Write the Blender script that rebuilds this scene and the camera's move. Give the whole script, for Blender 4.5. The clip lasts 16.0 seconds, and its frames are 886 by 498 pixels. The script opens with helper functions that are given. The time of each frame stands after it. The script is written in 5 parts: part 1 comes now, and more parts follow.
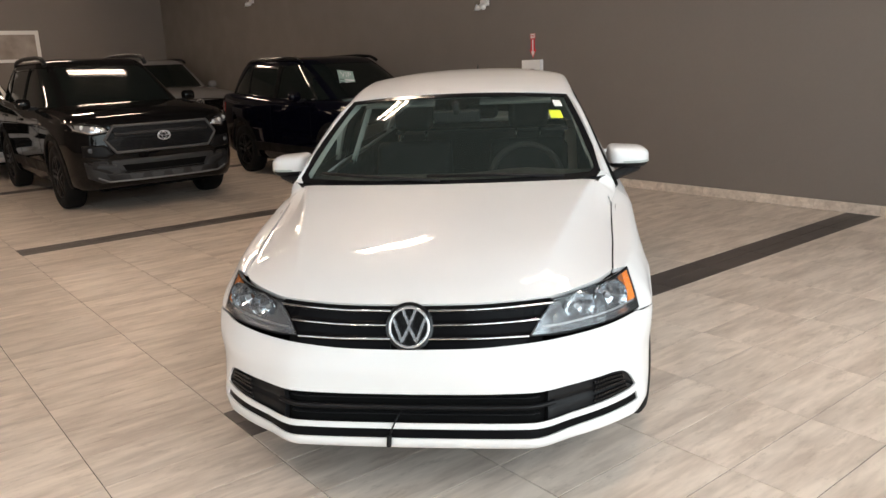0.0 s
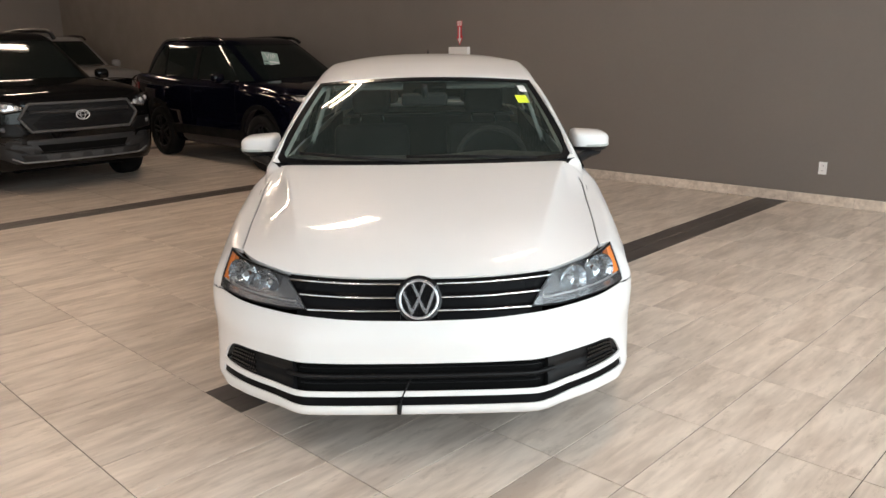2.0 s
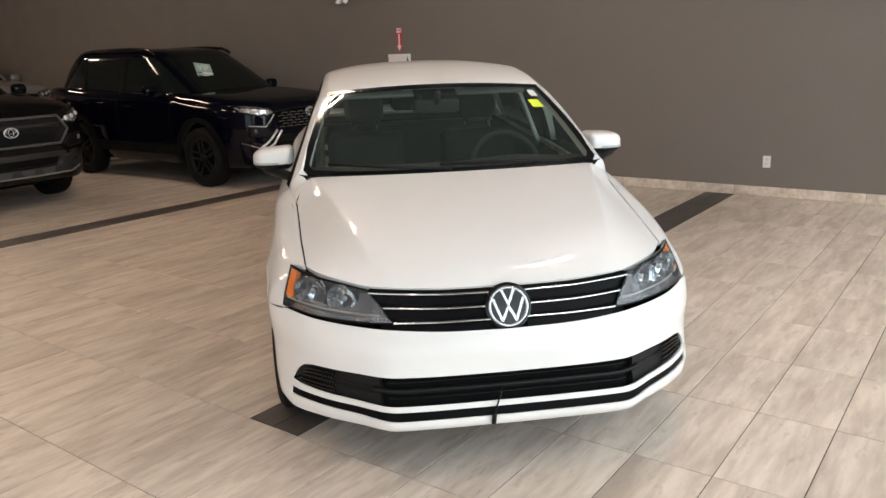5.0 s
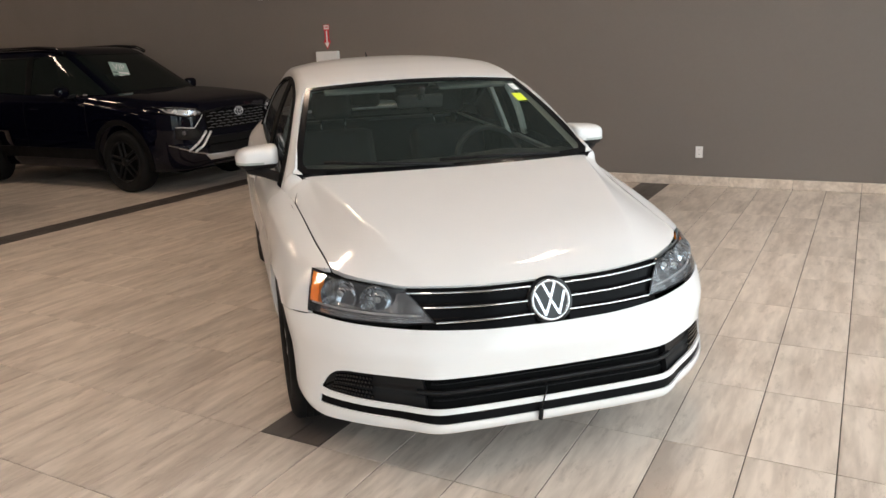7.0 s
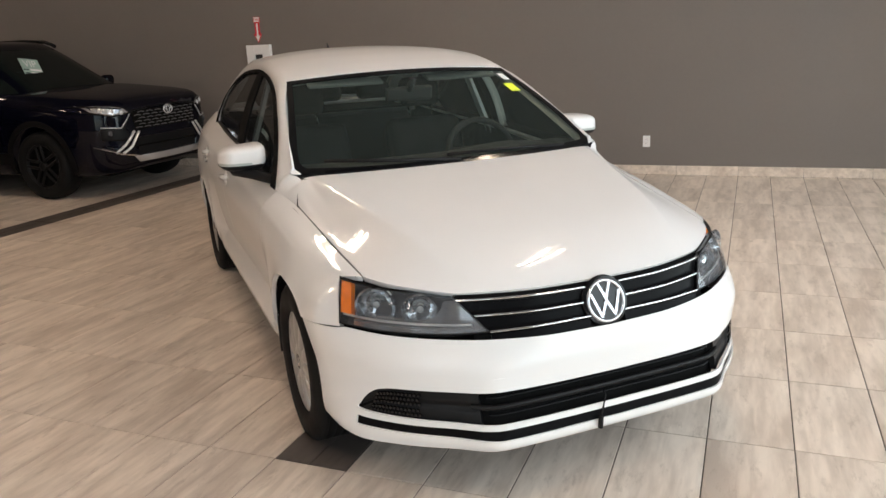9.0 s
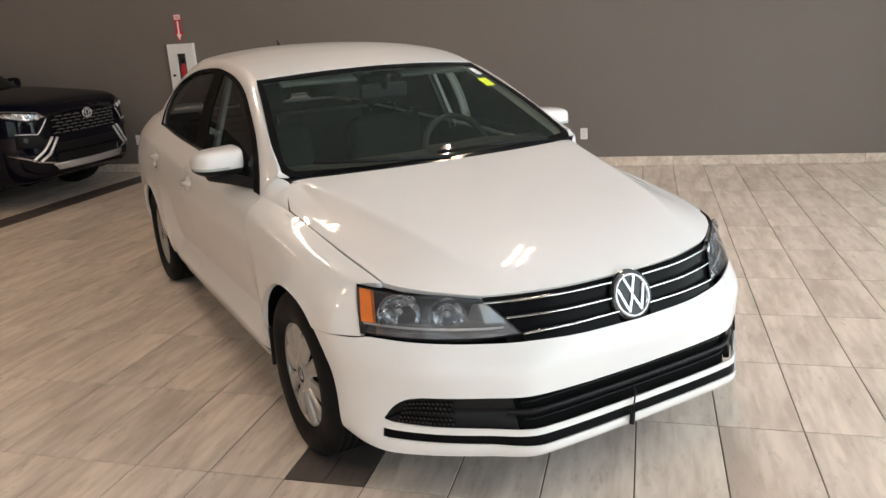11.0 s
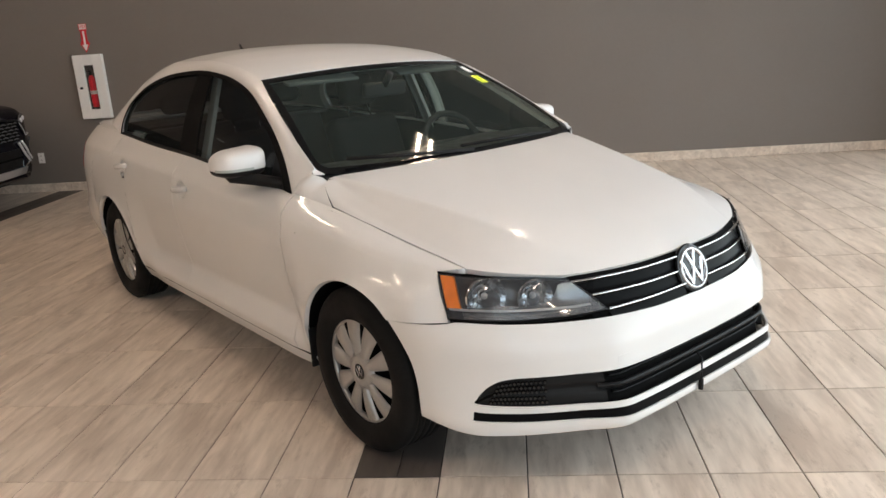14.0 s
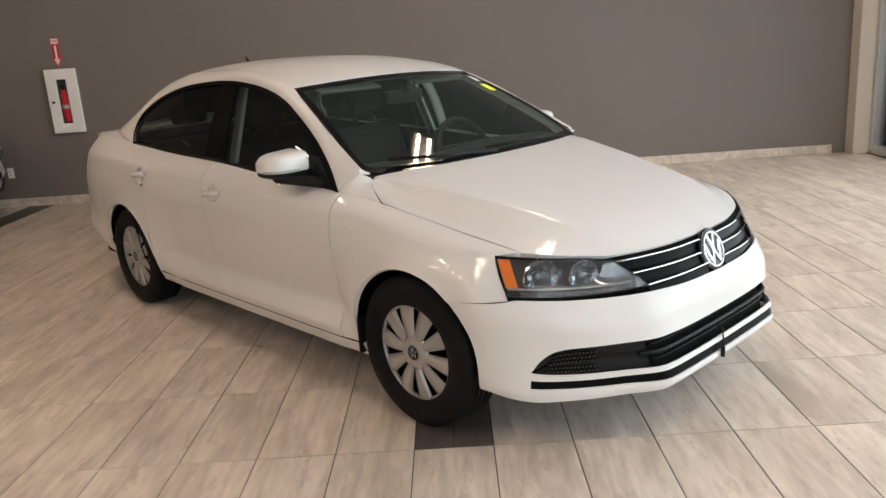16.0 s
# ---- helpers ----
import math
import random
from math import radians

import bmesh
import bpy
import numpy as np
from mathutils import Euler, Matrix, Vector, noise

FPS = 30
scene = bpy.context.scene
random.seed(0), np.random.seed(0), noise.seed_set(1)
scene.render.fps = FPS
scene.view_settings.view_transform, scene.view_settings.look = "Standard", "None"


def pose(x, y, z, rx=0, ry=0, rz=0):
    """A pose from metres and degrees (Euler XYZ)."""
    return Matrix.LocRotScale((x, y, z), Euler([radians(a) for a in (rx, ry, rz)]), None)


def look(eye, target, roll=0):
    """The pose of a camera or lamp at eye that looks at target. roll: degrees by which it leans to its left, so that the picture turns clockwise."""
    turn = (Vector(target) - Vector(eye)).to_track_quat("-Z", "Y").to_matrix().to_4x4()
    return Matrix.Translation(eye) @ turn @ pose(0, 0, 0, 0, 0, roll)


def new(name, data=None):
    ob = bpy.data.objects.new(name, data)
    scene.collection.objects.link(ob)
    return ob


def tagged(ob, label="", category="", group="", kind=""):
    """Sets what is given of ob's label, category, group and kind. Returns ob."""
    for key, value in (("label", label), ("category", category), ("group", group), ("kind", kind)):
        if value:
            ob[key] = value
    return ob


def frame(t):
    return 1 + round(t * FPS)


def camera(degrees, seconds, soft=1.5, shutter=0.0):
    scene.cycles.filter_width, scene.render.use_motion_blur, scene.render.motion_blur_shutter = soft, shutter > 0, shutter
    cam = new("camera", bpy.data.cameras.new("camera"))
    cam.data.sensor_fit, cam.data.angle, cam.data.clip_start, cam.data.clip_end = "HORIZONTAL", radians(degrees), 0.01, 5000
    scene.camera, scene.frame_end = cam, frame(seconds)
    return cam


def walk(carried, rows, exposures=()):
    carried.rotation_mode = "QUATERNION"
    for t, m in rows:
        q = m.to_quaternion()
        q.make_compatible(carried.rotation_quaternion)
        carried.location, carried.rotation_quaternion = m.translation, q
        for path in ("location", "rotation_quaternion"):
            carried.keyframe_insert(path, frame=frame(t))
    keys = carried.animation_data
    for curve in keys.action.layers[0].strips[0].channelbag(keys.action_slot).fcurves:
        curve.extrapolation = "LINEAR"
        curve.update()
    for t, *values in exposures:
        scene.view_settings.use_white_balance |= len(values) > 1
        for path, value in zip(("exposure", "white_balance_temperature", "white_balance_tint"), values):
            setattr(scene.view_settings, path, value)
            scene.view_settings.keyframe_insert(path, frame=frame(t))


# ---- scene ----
cam = camera(59.8, 16.0)
PATH = [
    (0, (1.966, -1.391, 1.498), (0.437, -0.19, 1.032), -2.5),
    (0.5, (1.906, -1.452, 1.495), (0.422, -0.2, 1.016), -1.8),
    (1, (1.859, -1.556, 1.5), (0.448, -0.223, 1.019), -1.5),
    (1.5, (1.844, -1.667, 1.505), (0.478, -0.293, 1.007), -1.0),
    (2, (1.814, -1.752, 1.498), (0.464, -0.365, 0.992), -0.9),
    (2.5, (1.744, -1.766, 1.494), (0.382, -0.385, 1.008), -1.2),
    (3, (1.605, -1.796, 1.494), (0.291, -0.376, 0.987), -1.2),
    (3.5, (1.515, -1.881, 1.509), (0.21, -0.45, 1.009), -1.8),
    (4, (1.44, -2.014, 1.51), (0.187, -0.534, 1.018), -2.4),
    (4.2, (1.423, -2.073, 1.509), (0.197, -0.57, 1.019), -2.3),
    (6.3, (0.99, -2.211, 1.508), (-0.059, -0.587, 0.997), -1.7),
    (6.5, (0.945, -2.253, 1.504), (-0.071, -0.608, 0.994), -1.7),
    (7, (0.863, -2.345, 1.5), (-0.074, -0.653, 0.993), -2.3),
    (7.5, (0.761, -2.341, 1.491), (-0.179, -0.651, 0.979), -2.4),
    (8, (0.621, -2.303, 1.482), (-0.255, -0.58, 0.97), -3.6),
    (8.5, (0.522, -2.314, 1.488), (-0.306, -0.57, 0.963), -2.9),
    (8.7, (0.458, -2.336, 1.488), (-0.326, -0.574, 0.961), -2.8),
    (10.8, (0.031, -2.356, 1.497), (-0.499, -0.506, 0.954), -3.2),
    (11, (-0.001, -2.362, 1.496), (-0.505, -0.506, 0.947), -3.4),
    (11.5, (-0.122, -2.432, 1.488), (-0.556, -0.556, 0.949), -3.2),
    (12, (-0.246, -2.542, 1.482), (-0.582, -0.637, 0.975), -2.4),
    (12.5, (-0.337, -2.593, 1.473), (-0.625, -0.679, 0.968), -2.4),
    (13, (-0.426, -2.538, 1.461), (-0.704, -0.628, 0.935), -2.9),
    (13.5, (-0.52, -2.497, 1.462), (-0.759, -0.586, 0.922), -3.6),
    (14, (-0.622, -2.522, 1.459), (-0.815, -0.605, 0.924), -3.9),
    (14.5, (-0.785, -2.564, 1.465), (-0.901, -0.637, 0.941), -3.8),
    (15, (-0.903, -2.624, 1.452), (-0.971, -0.694, 0.932), -2.9),
    (15.5, (-0.952, -2.727, 1.451), (-1.0, -0.791, 0.951), -3.3),
    (16, (-1.009, -2.821, 1.465), (-1.046, -0.887, 0.956), -4.0),
]
walk(cam, [(t, look(eye, target, roll)) for t, eye, target, roll in PATH])

# ---- light ----
scene.view_settings.exposure = 0.0
world = bpy.data.worlds.new("world")
scene.world = world
world.use_nodes = True
wn = world.node_tree.nodes
sky = wn.new("ShaderNodeTexSky")
sky.sky_type = "NISHITA"
sky.sun_disc = False
sky.sun_elevation, sky.sun_rotation = radians(35), radians(200)
world.node_tree.links.new(sky.outputs[0], wn["Background"].inputs[0])
wn["Background"].inputs[1].default_value = 0.12
sun = new("sun", bpy.data.lights.new("sun", "SUN"))
sun.data.energy, sun.data.angle, sun.data.color = 0.8, radians(12), (1, 0.96, 0.9)
sun.matrix_world = look((60, -10, 60), (0, 0, 0))


def area_lamp(name, eye, target, sx, sy, watts, colour):
    data = bpy.data.lights.new(name, "AREA")
    data.shape, data.size, data.size_y, data.energy, data.color = "RECTANGLE", sx, sy, watts, colour
    ob = new(name, data)
    ob.matrix_world = look(eye, target)
    return ob


# ---- materials ----
MATS = {}


def mat(name, colour, rough=0.5, metal=0.0, grain=0.0, scale=20.0, bump=0.0, coat=0.0, vary=0.0, spec=0.5):
    """A principled material with two scales of mottling and a fine relief."""
    if name in MATS:
        return MATS[name]
    m = bpy.data.materials.new(name)
    m.use_nodes = True
    t = m.node_tree
    b = t.nodes["Principled BSDF"]
    b.inputs["Roughness"].default_value = rough
    b.inputs["Metallic"].default_value = metal
    b.inputs["Coat Weight"].default_value = coat
    b.inputs["Coat Roughness"].default_value = 0.04
    b.inputs["Specular IOR Level"].default_value = spec
    co = t.nodes.new("ShaderNodeTexCoord")
    if grain or vary:
        n1 = t.nodes.new("ShaderNodeTexNoise")
        n1.inputs["Scale"].default_value, n1.inputs["Detail"].default_value = scale, 6
        n2 = t.nodes.new("ShaderNodeTexNoise")
        n2.inputs["Scale"].default_value, n2.inputs["Detail"].default_value = scale / 12, 3
        mx = t.nodes.new("ShaderNodeMix")
        mx.data_type = "FLOAT"
        mx.inputs[0].default_value = 0.5
        t.links.new(co.outputs["Object"], n1.inputs["Vector"])
        t.links.new(co.outputs["Object"], n2.inputs["Vector"])
        t.links.new(n1.outputs[0], mx.inputs[2])
        t.links.new(n2.outputs[0], mx.inputs[3])
        r = t.nodes.new("ShaderNodeMapRange")
        r.inputs[1].default_value, r.inputs[2].default_value = 0.3, 0.7
        r.inputs[3].default_value, r.inputs[4].default_value = 1 - grain, 1 + grain
        t.links.new(mx.outputs[0], r.inputs[0])
        mul = t.nodes.new("ShaderNodeVectorMath")
        mul.operation = "SCALE"
        mul.inputs[0].default_value = colour
        t.links.new(r.outputs[0], mul.inputs["Scale"])
        t.links.new(mul.outputs[0], b.inputs["Base Color"])
        rr = t.nodes.new("ShaderNodeMapRange")
        rr.inputs[1].default_value, rr.inputs[2].default_value = 0.3, 0.7
        rr.inputs[3].default_value, rr.inputs[4].default_value = rough * 0.85, min(1, rough * 1.2)
        t.links.new(n2.outputs[0], rr.inputs[0])
        t.links.new(rr.outputs[0], b.inputs["Roughness"])
        if bump:
            bp = t.nodes.new("ShaderNodeBump")
            bp.inputs["Strength"].default_value, bp.inputs["Distance"].default_value = bump, 0.002
            t.links.new(n1.outputs[0], bp.inputs["Height"])
            t.links.new(bp.outputs[0], b.inputs["Normal"])
    else:
        b.inputs["Base Color"].default_value = (*colour, 1)
    MATS[name] = m
    return m


def glow(name, colour, strength):
    m = bpy.data.materials.new(name)
    m.use_nodes = True
    b = m.node_tree.nodes["Principled BSDF"]
    b.inputs["Base Color"].default_value = (*colour, 1)
    b.inputs["Emission Color"].default_value = (*colour, 1)
    b.inputs["Emission Strength"].default_value = strength
    return m


def glass(name, tint, rough=0.0, haze=0.0, haze_tint=(0.75, 0.77, 0.8)):
    """Thin glass: clear or tinted, with a mirror sheen that grows at grazing angles."""
    m = bpy.data.materials.new(name)
    m.use_nodes = True
    t = m.node_tree
    t.nodes.remove(t.nodes["Principled BSDF"])
    tr = t.nodes.new("ShaderNodeBsdfTransparent")
    tr.inputs[0].default_value = (*tint, 1)
    gl = t.nodes.new("ShaderNodeBsdfGlossy")
    gl.inputs["Roughness"].default_value = rough
    fr = t.nodes.new("ShaderNodeFresnel")
    fr.inputs[0].default_value = 1.5
    mx = t.nodes.new("ShaderNodeMixShader")
    t.links.new(fr.outputs[0], mx.inputs[0])
    t.links.new(tr.outputs[0], mx.inputs[1])
    t.links.new(gl.outputs[0], mx.inputs[2])
    last = mx
    # haze: a diffuse veil in the colour, standing in for light reflected off the glass
    if haze:
        df = t.nodes.new("ShaderNodeBsdfDiffuse")
        df.inputs[0].default_value = (*haze_tint, 1)
        last = t.nodes.new("ShaderNodeMixShader")
        last.inputs[0].default_value = haze
        t.links.new(mx.outputs[0], last.inputs[1])
        t.links.new(df.outputs[0], last.inputs[2])
    t.links.new(last.outputs[0], t.nodes["Material Output"].inputs[0])
    return m


def wood_tile(name, light, dark, rough):
    """Porcelain plank tile with a printed, streaky grain along y; each tile differs a little."""
    m = bpy.data.materials.new(name)
    m.use_nodes = True
    t = m.node_tree
    b = t.nodes["Principled BSDF"]
    N, L = t.nodes.new, t.links.new
    co, oi = N("ShaderNodeTexCoord"), N("ShaderNodeObjectInfo")
    sc = N("ShaderNodeVectorMath")
    sc.operation = "MULTIPLY"
    sc.inputs[1].default_value = (1, 0.17, 1)
    off = N("ShaderNodeVectorMath")
    off.operation = "ADD"
    mulr = N("ShaderNodeMath")
    mulr.operation = "MULTIPLY"
    mulr.inputs[1].default_value = 37.0
    geo = N("ShaderNodeNewGeometry")
    rnd, frac = N("ShaderNodeMath"), N("ShaderNodeMath")
    rnd.operation, frac.operation = "ADD", "FRACT"
    L(oi.outputs["Random"], rnd.inputs[0])
    L(geo.outputs["Random Per Island"], rnd.inputs[1])
    L(rnd.outputs[0], frac.inputs[0])
    L(frac.outputs[0], mulr.inputs[0])
    L(co.outputs["Object"], sc.inputs[0])
    L(sc.outputs[0], off.inputs[0])
    L(mulr.outputs[0], off.inputs[1])
    fine, broad, pits = N("ShaderNodeTexNoise"), N("ShaderNodeTexNoise"), N("ShaderNodeTexNoise")
    fine.inputs["Scale"].default_value, fine.inputs["Detail"].default_value, fine.inputs["Distortion"].default_value = 30, 9, 0.35
    broad.inputs["Scale"].default_value, broad.inputs["Detail"].default_value = 9, 6
    pits.inputs["Scale"].default_value, pits.inputs["Detail"].default_value = 110, 3
    for n in (fine, broad, pits):
        L(off.outputs[0], n.inputs["Vector"])
    a1 = N("ShaderNodeMath")
    a1.operation = "MULTIPLY_ADD"
    a1.inputs[1].default_value = 0.42
    L(fine.outputs[0], a1.inputs[0])
    a2 = N("ShaderNodeMath")
    a2.operation = "MULTIPLY_ADD"
    a2.inputs[1].default_value = 0.58
    a2.inputs[2].default_value = 0.0
    L(broad.outputs[0], a2.inputs[0])
    L(a2.outputs[0], a1.inputs[2])
    ramp = N("ShaderNodeValToRGB")
    ramp.color_ramp.elements[0].position, ramp.color_ramp.elements[0].color = 0.36, (*dark, 1)
    ramp.color_ramp.elements[1].position, ramp.color_ramp.elements[1].color = 0.61, (*light, 1)
    L(a1.outputs[0], ramp.inputs[0])
    tone = N("ShaderNodeMapRange")
    tone.inputs[3].default_value, tone.inputs[4].default_value = 0.93, 1.06
    L(frac.outputs[0], tone.inputs[0])
    fin = N("ShaderNodeVectorMath")
    fin.operation = "SCALE"
    # printed brown flecks drawn out along the grain
    sc2, mark, cut, mixm = N("ShaderNodeVectorMath"), N("ShaderNodeTexNoise"), N("ShaderNodeMapRange"), N("ShaderNodeMix")
    sc2.operation = "MULTIPLY"
    sc2.inputs[1].default_value = (1, 0.30, 1)
    off2 = N("ShaderNodeVectorMath")
    off2.operation = "ADD"
    L(co.outputs["Object"], sc2.inputs[0])
    L(sc2.outputs[0], off2.inputs[0])
    L(mulr.outputs[0], off2.inputs[1])
    L(off2.outputs[0], mark.inputs["Vector"])
    mark.inputs["Scale"].default_value, mark.inputs["Detail"].default_value, mark.inputs["Roughness"].default_value = 17, 9, 0.76
    cut.inputs[1].default_value, cut.inputs[2].default_value, cut.inputs[4].default_value = 0.54, 0.74, 0.75
    L(mark.outputs[0], cut.inputs[0])
    mixm.data_type = "RGBA"
    mixm.inputs[7].default_value = (dark[0] * 0.62, dark[1] * 0.58, dark[2] * 0.54, 1)
    L(cut.outputs[0], mixm.inputs[0])
    L(ramp.outputs[0], mixm.inputs[6])
    L(mixm.outputs[2], fin.inputs[0])
    L(tone.outputs[0], fin.inputs["Scale"])
    L(fin.outputs[0], b.inputs["Base Color"])
    rr = N("ShaderNodeMapRange")
    rr.inputs[3].default_value, rr.inputs[4].default_value = rough * 0.8, rough * 1.25
    L(fine.outputs[0], rr.inputs[0])
    L(rr.outputs[0], b.inputs["Roughness"])
    bp = N("ShaderNodeBump")
    bp.inputs["Strength"].default_value, bp.inputs["Distance"].default_value = 0.25, 0.001
    L(pits.outputs[0], bp.inputs["Height"])
    L(bp.outputs[0], b.inputs["Normal"])
    return m


TILE = wood_tile("floor_tile", (0.735, 0.645, 0.55), (0.48, 0.402, 0.333), 0.40)
DARK_TILE = wood_tile("dark_tile", (0.095, 0.08, 0.07), (0.06, 0.05, 0.045), 0.45)
GROUT = mat("grout", (0.075, 0.062, 0.052), 0.9, grain=0.2, scale=60)
WALL = mat("taupe_wall", (0.166, 0.146, 0.129), 0.6, grain=0.03, scale=30, bump=0.05)
WALL_LIGHT = mat("cream_wall", (0.62, 0.56, 0.48), 0.6, grain=0.03, scale=30)
CEIL = mat("ceiling_grey", (0.16, 0.156, 0.152), 0.8, grain=0.03, scale=10)
WHITE_METAL = mat("white_enamel", (0.78, 0.77, 0.75), 0.35, grain=0.02, scale=30)
ALU = mat("aluminium", (0.6, 0.6, 0.6), 0.35, 0.8, grain=0.05, scale=40)


# ---- mesh helpers ----
def obj(name, bm, material, parent=None, label="", smooth=False):
    me = bpy.data.meshes.new(name)
    bm.to_mesh(me)
    bm.free()
    if smooth:
        me.polygons.foreach_set("use_smooth", [True] * len(me.polygons))
    me.materials.append(material)
    ob = new(name, me)
    if parent:
        ob.parent = parent
    if label:
        tagged(ob, label)
    return ob


def part(name, bm, material, parent, label="", smooth=False):
    return obj(name, bm, material, parent, label, smooth)


def box(x0, y0, z0, x1, y1, z1, bev=0.0, bm=None, seg=2):
    bm2 = bmesh.new()
    bmesh.ops.create_cube(bm2, size=1)
    for v in bm2.verts:
        v.co = Vector((x0 + (v.co.x + 0.5) * (x1 - x0), y0 + (v.co.y + 0.5) * (y1 - y0), z0 + (v.co.z + 0.5) * (z1 - z0)))
    if bev:
        bmesh.ops.bevel(bm2, geom=bm2.edges[:], offset=bev, segments=seg, affect="EDGES", profile=0.5)
    if bm is None:
        return bm2
    merge(bm, bm2)
    return bm


def merge(bm, other):
    me = bpy.data.meshes.new("tmp")
    other.to_mesh(me)
    other.free()
    bm.from_mesh(me)
    bpy.data.meshes.remove(me)


# ---- room ----
WALL_Y, BACK_X, WIN_X, FRONT_Y, CEIL_Z = 5.89, -18.5, 3.60, -6.6, 4.2
S, X0, Y0 = 0.30, -1.22, -0.20
STRUCT = dict(kind="structure")
ground_bm = box(BACK_X - 0.2, FRONT_Y - 0.2, -0.3, WIN_X + 0.4, WALL_Y + 0.2, -0.004)
floor = tagged(obj("floor", ground_bm, GROUT), "greige wood-look porcelain tile showroom floor with dark bands", "floor", **STRUCT)
tagged(obj("wall_right", box(BACK_X - 0.2, WALL_Y, 0, WIN_X + 0.4, WALL_Y + 0.2, CEIL_Z), WALL), "plain dark taupe painted showroom wall", "wall", **STRUCT)
tagged(obj("wall_back", box(BACK_X - 0.2, FRONT_Y - 0.2, 0, BACK_X, WALL_Y, CEIL_Z), WALL), "plain taupe painted end wall of the showroom", "wall", **STRUCT)
tagged(obj("ceiling", box(BACK_X - 0.2, FRONT_Y - 0.2, CEIL_Z, WIN_X + 0.4, WALL_Y + 0.2, CEIL_Z + 0.2), CEIL), "grey painted showroom ceiling", "ceiling", **STRUCT)
# corner pier and low sill beside the glazing
pier = tagged(obj("pier", box(WIN_X - 0.17, 5.71, 0, WIN_X + 0.3, WALL_Y, CEIL_Z, 0.004), WALL_LIGHT), "cream painted pier beside the glazing", "pier", **STRUCT)


def glazed_wall(name, along, fixed, a0, a1, step, side):
    """Full-height shop glazing: mullions and rails with clear panes between."""
    empty = tagged(new(name), "tall shop window with pale aluminium mullions", "window", **STRUCT)
    def rect(p0, p1, q0, q1, z0, z1, bev=0.004):
        return box(p0, q0, z0, p1, q1, z1, bev) if along == "x" else box(q0, p0, z0, q1, p1, z1, bev)
    n = round((a1 - a0) / step)
    for i in range(n + 1):
        c = a0 + (a1 - a0) * i / n
        part("mullion", rect(c - 0.03, c + 0.03, fixed, fixed + 0.14 * side, 0.04, CEIL_Z), ALU, empty)
    for z0, z1 in ((0.0, 0.09), (2.35, 2.43), (CEIL_Z - 0.1, CEIL_Z)):
        part("rail", rect(a0, a1, fixed + 0.005 * side, fixed + 0.13 * side, z0, z1), ALU, empty)
    for i in range(n):
        c0, c1 = a0 + (a1 - a0) * i / n, a0 + (a1 - a0) * (i + 1) / n
        p = part("pane", rect(c0 + 0.03, c1 - 0.03, fixed + 0.06 * side, fixed + 0.072 * side, 0.08, CEIL_Z - 0.05, 0), PANE, empty)
        p.visible_shadow = False
    return empty


PANE = glass("clear_pane", (0.93, 0.96, 0.95))
glazed_wall("window_1", "y", WIN_X, FRONT_Y, 5.67, 1.5, 1)
glazed_wall("window_2", "x", FRONT_Y, -1.6, WIN_X, 1.345, -1)
tagged(obj("wall_front", box(BACK_X, FRONT_Y - 0.2, 0, -1.64, FRONT_Y, CEIL_Z), WALL), "plain taupe painted wall behind", "wall", **STRUCT)
# yard outside the glazing
tagged(obj("ground", box(-60, -70, -0.4, 80, 70, -0.31), mat("asphalt", (0.1, 0.1, 0.1), 0.9, grain=0.2, scale=30)), "grey asphalt yard outside", "ground", **STRUCT)
area_lamp("daylight_side", (WIN_X + 0.25, -1.1, 2.1), (0, -1.1, 2.1), 10.8, 4.0, 555, (0.89, 0.95, 1.0))
area_lamp("daylight_front", (1.1, FRONT_Y - 0.25, 2.1), (1.1, 0, 2.1), 5.2, 4.0, 80, (0.89, 0.95, 1.0))

# tile baseboard along the wall
base = tagged(new("baseboard"), "greige tile skirting along the wall", "baseboard", **STRUCT)
base.location = (0, 0, 0)
base_mesh = None
for i in range(38):
    xa = 2.68 - 0.6 * i
    if base_mesh is None:
        b = box(0.0015, -0.012, 0.002, 0.5985, 0, 0.098, 0.002, seg=1)
        piece = part("tile", b, TILE, base)
        base_mesh = piece.data
    else:
        piece = new("tile", base_mesh)
        piece.parent = base
    piece.location = (xa, WALL_Y - 0.001, 0)

# ceiling lamps: pairs of linear tubes in white trays
LAMP = glow("lamp_glow", (1.0, 0.765, 0.585), 93.0)
# y = -2.4 row is assumed, unseen; (-.1, -2.4) is added to brighten the bonnet
for cx, cy in ((-.1, -2.4), (-.1, 2.3), (-3.9, 2.3), (-10.6, 2.3), (-15.3, 2.3), (-3.9, -2.4), (-7.7, -2.4), (-11.5, -2.4), (-15.3, -2.4)):
    lamp = tagged(new("ceiling_lamp"), "white linear twin-tube ceiling lamp, lit, out of view", "ceiling lamp", "ceiling lamps")
    lamp.location = (cx, cy, CEIL_Z)
    part("tray", box(-0.16, -0.6, -0.07, 0.16, 0.6, 0, 0.006), WHITE_METAL, lamp)
    for dx in (-0.08, 0.08):
        part("tube", box(dx - 0.025, -0.58, -0.10, dx + 0.025, 0.58, -0.072, 0.01), LAMP, lamp, "glowing tube")

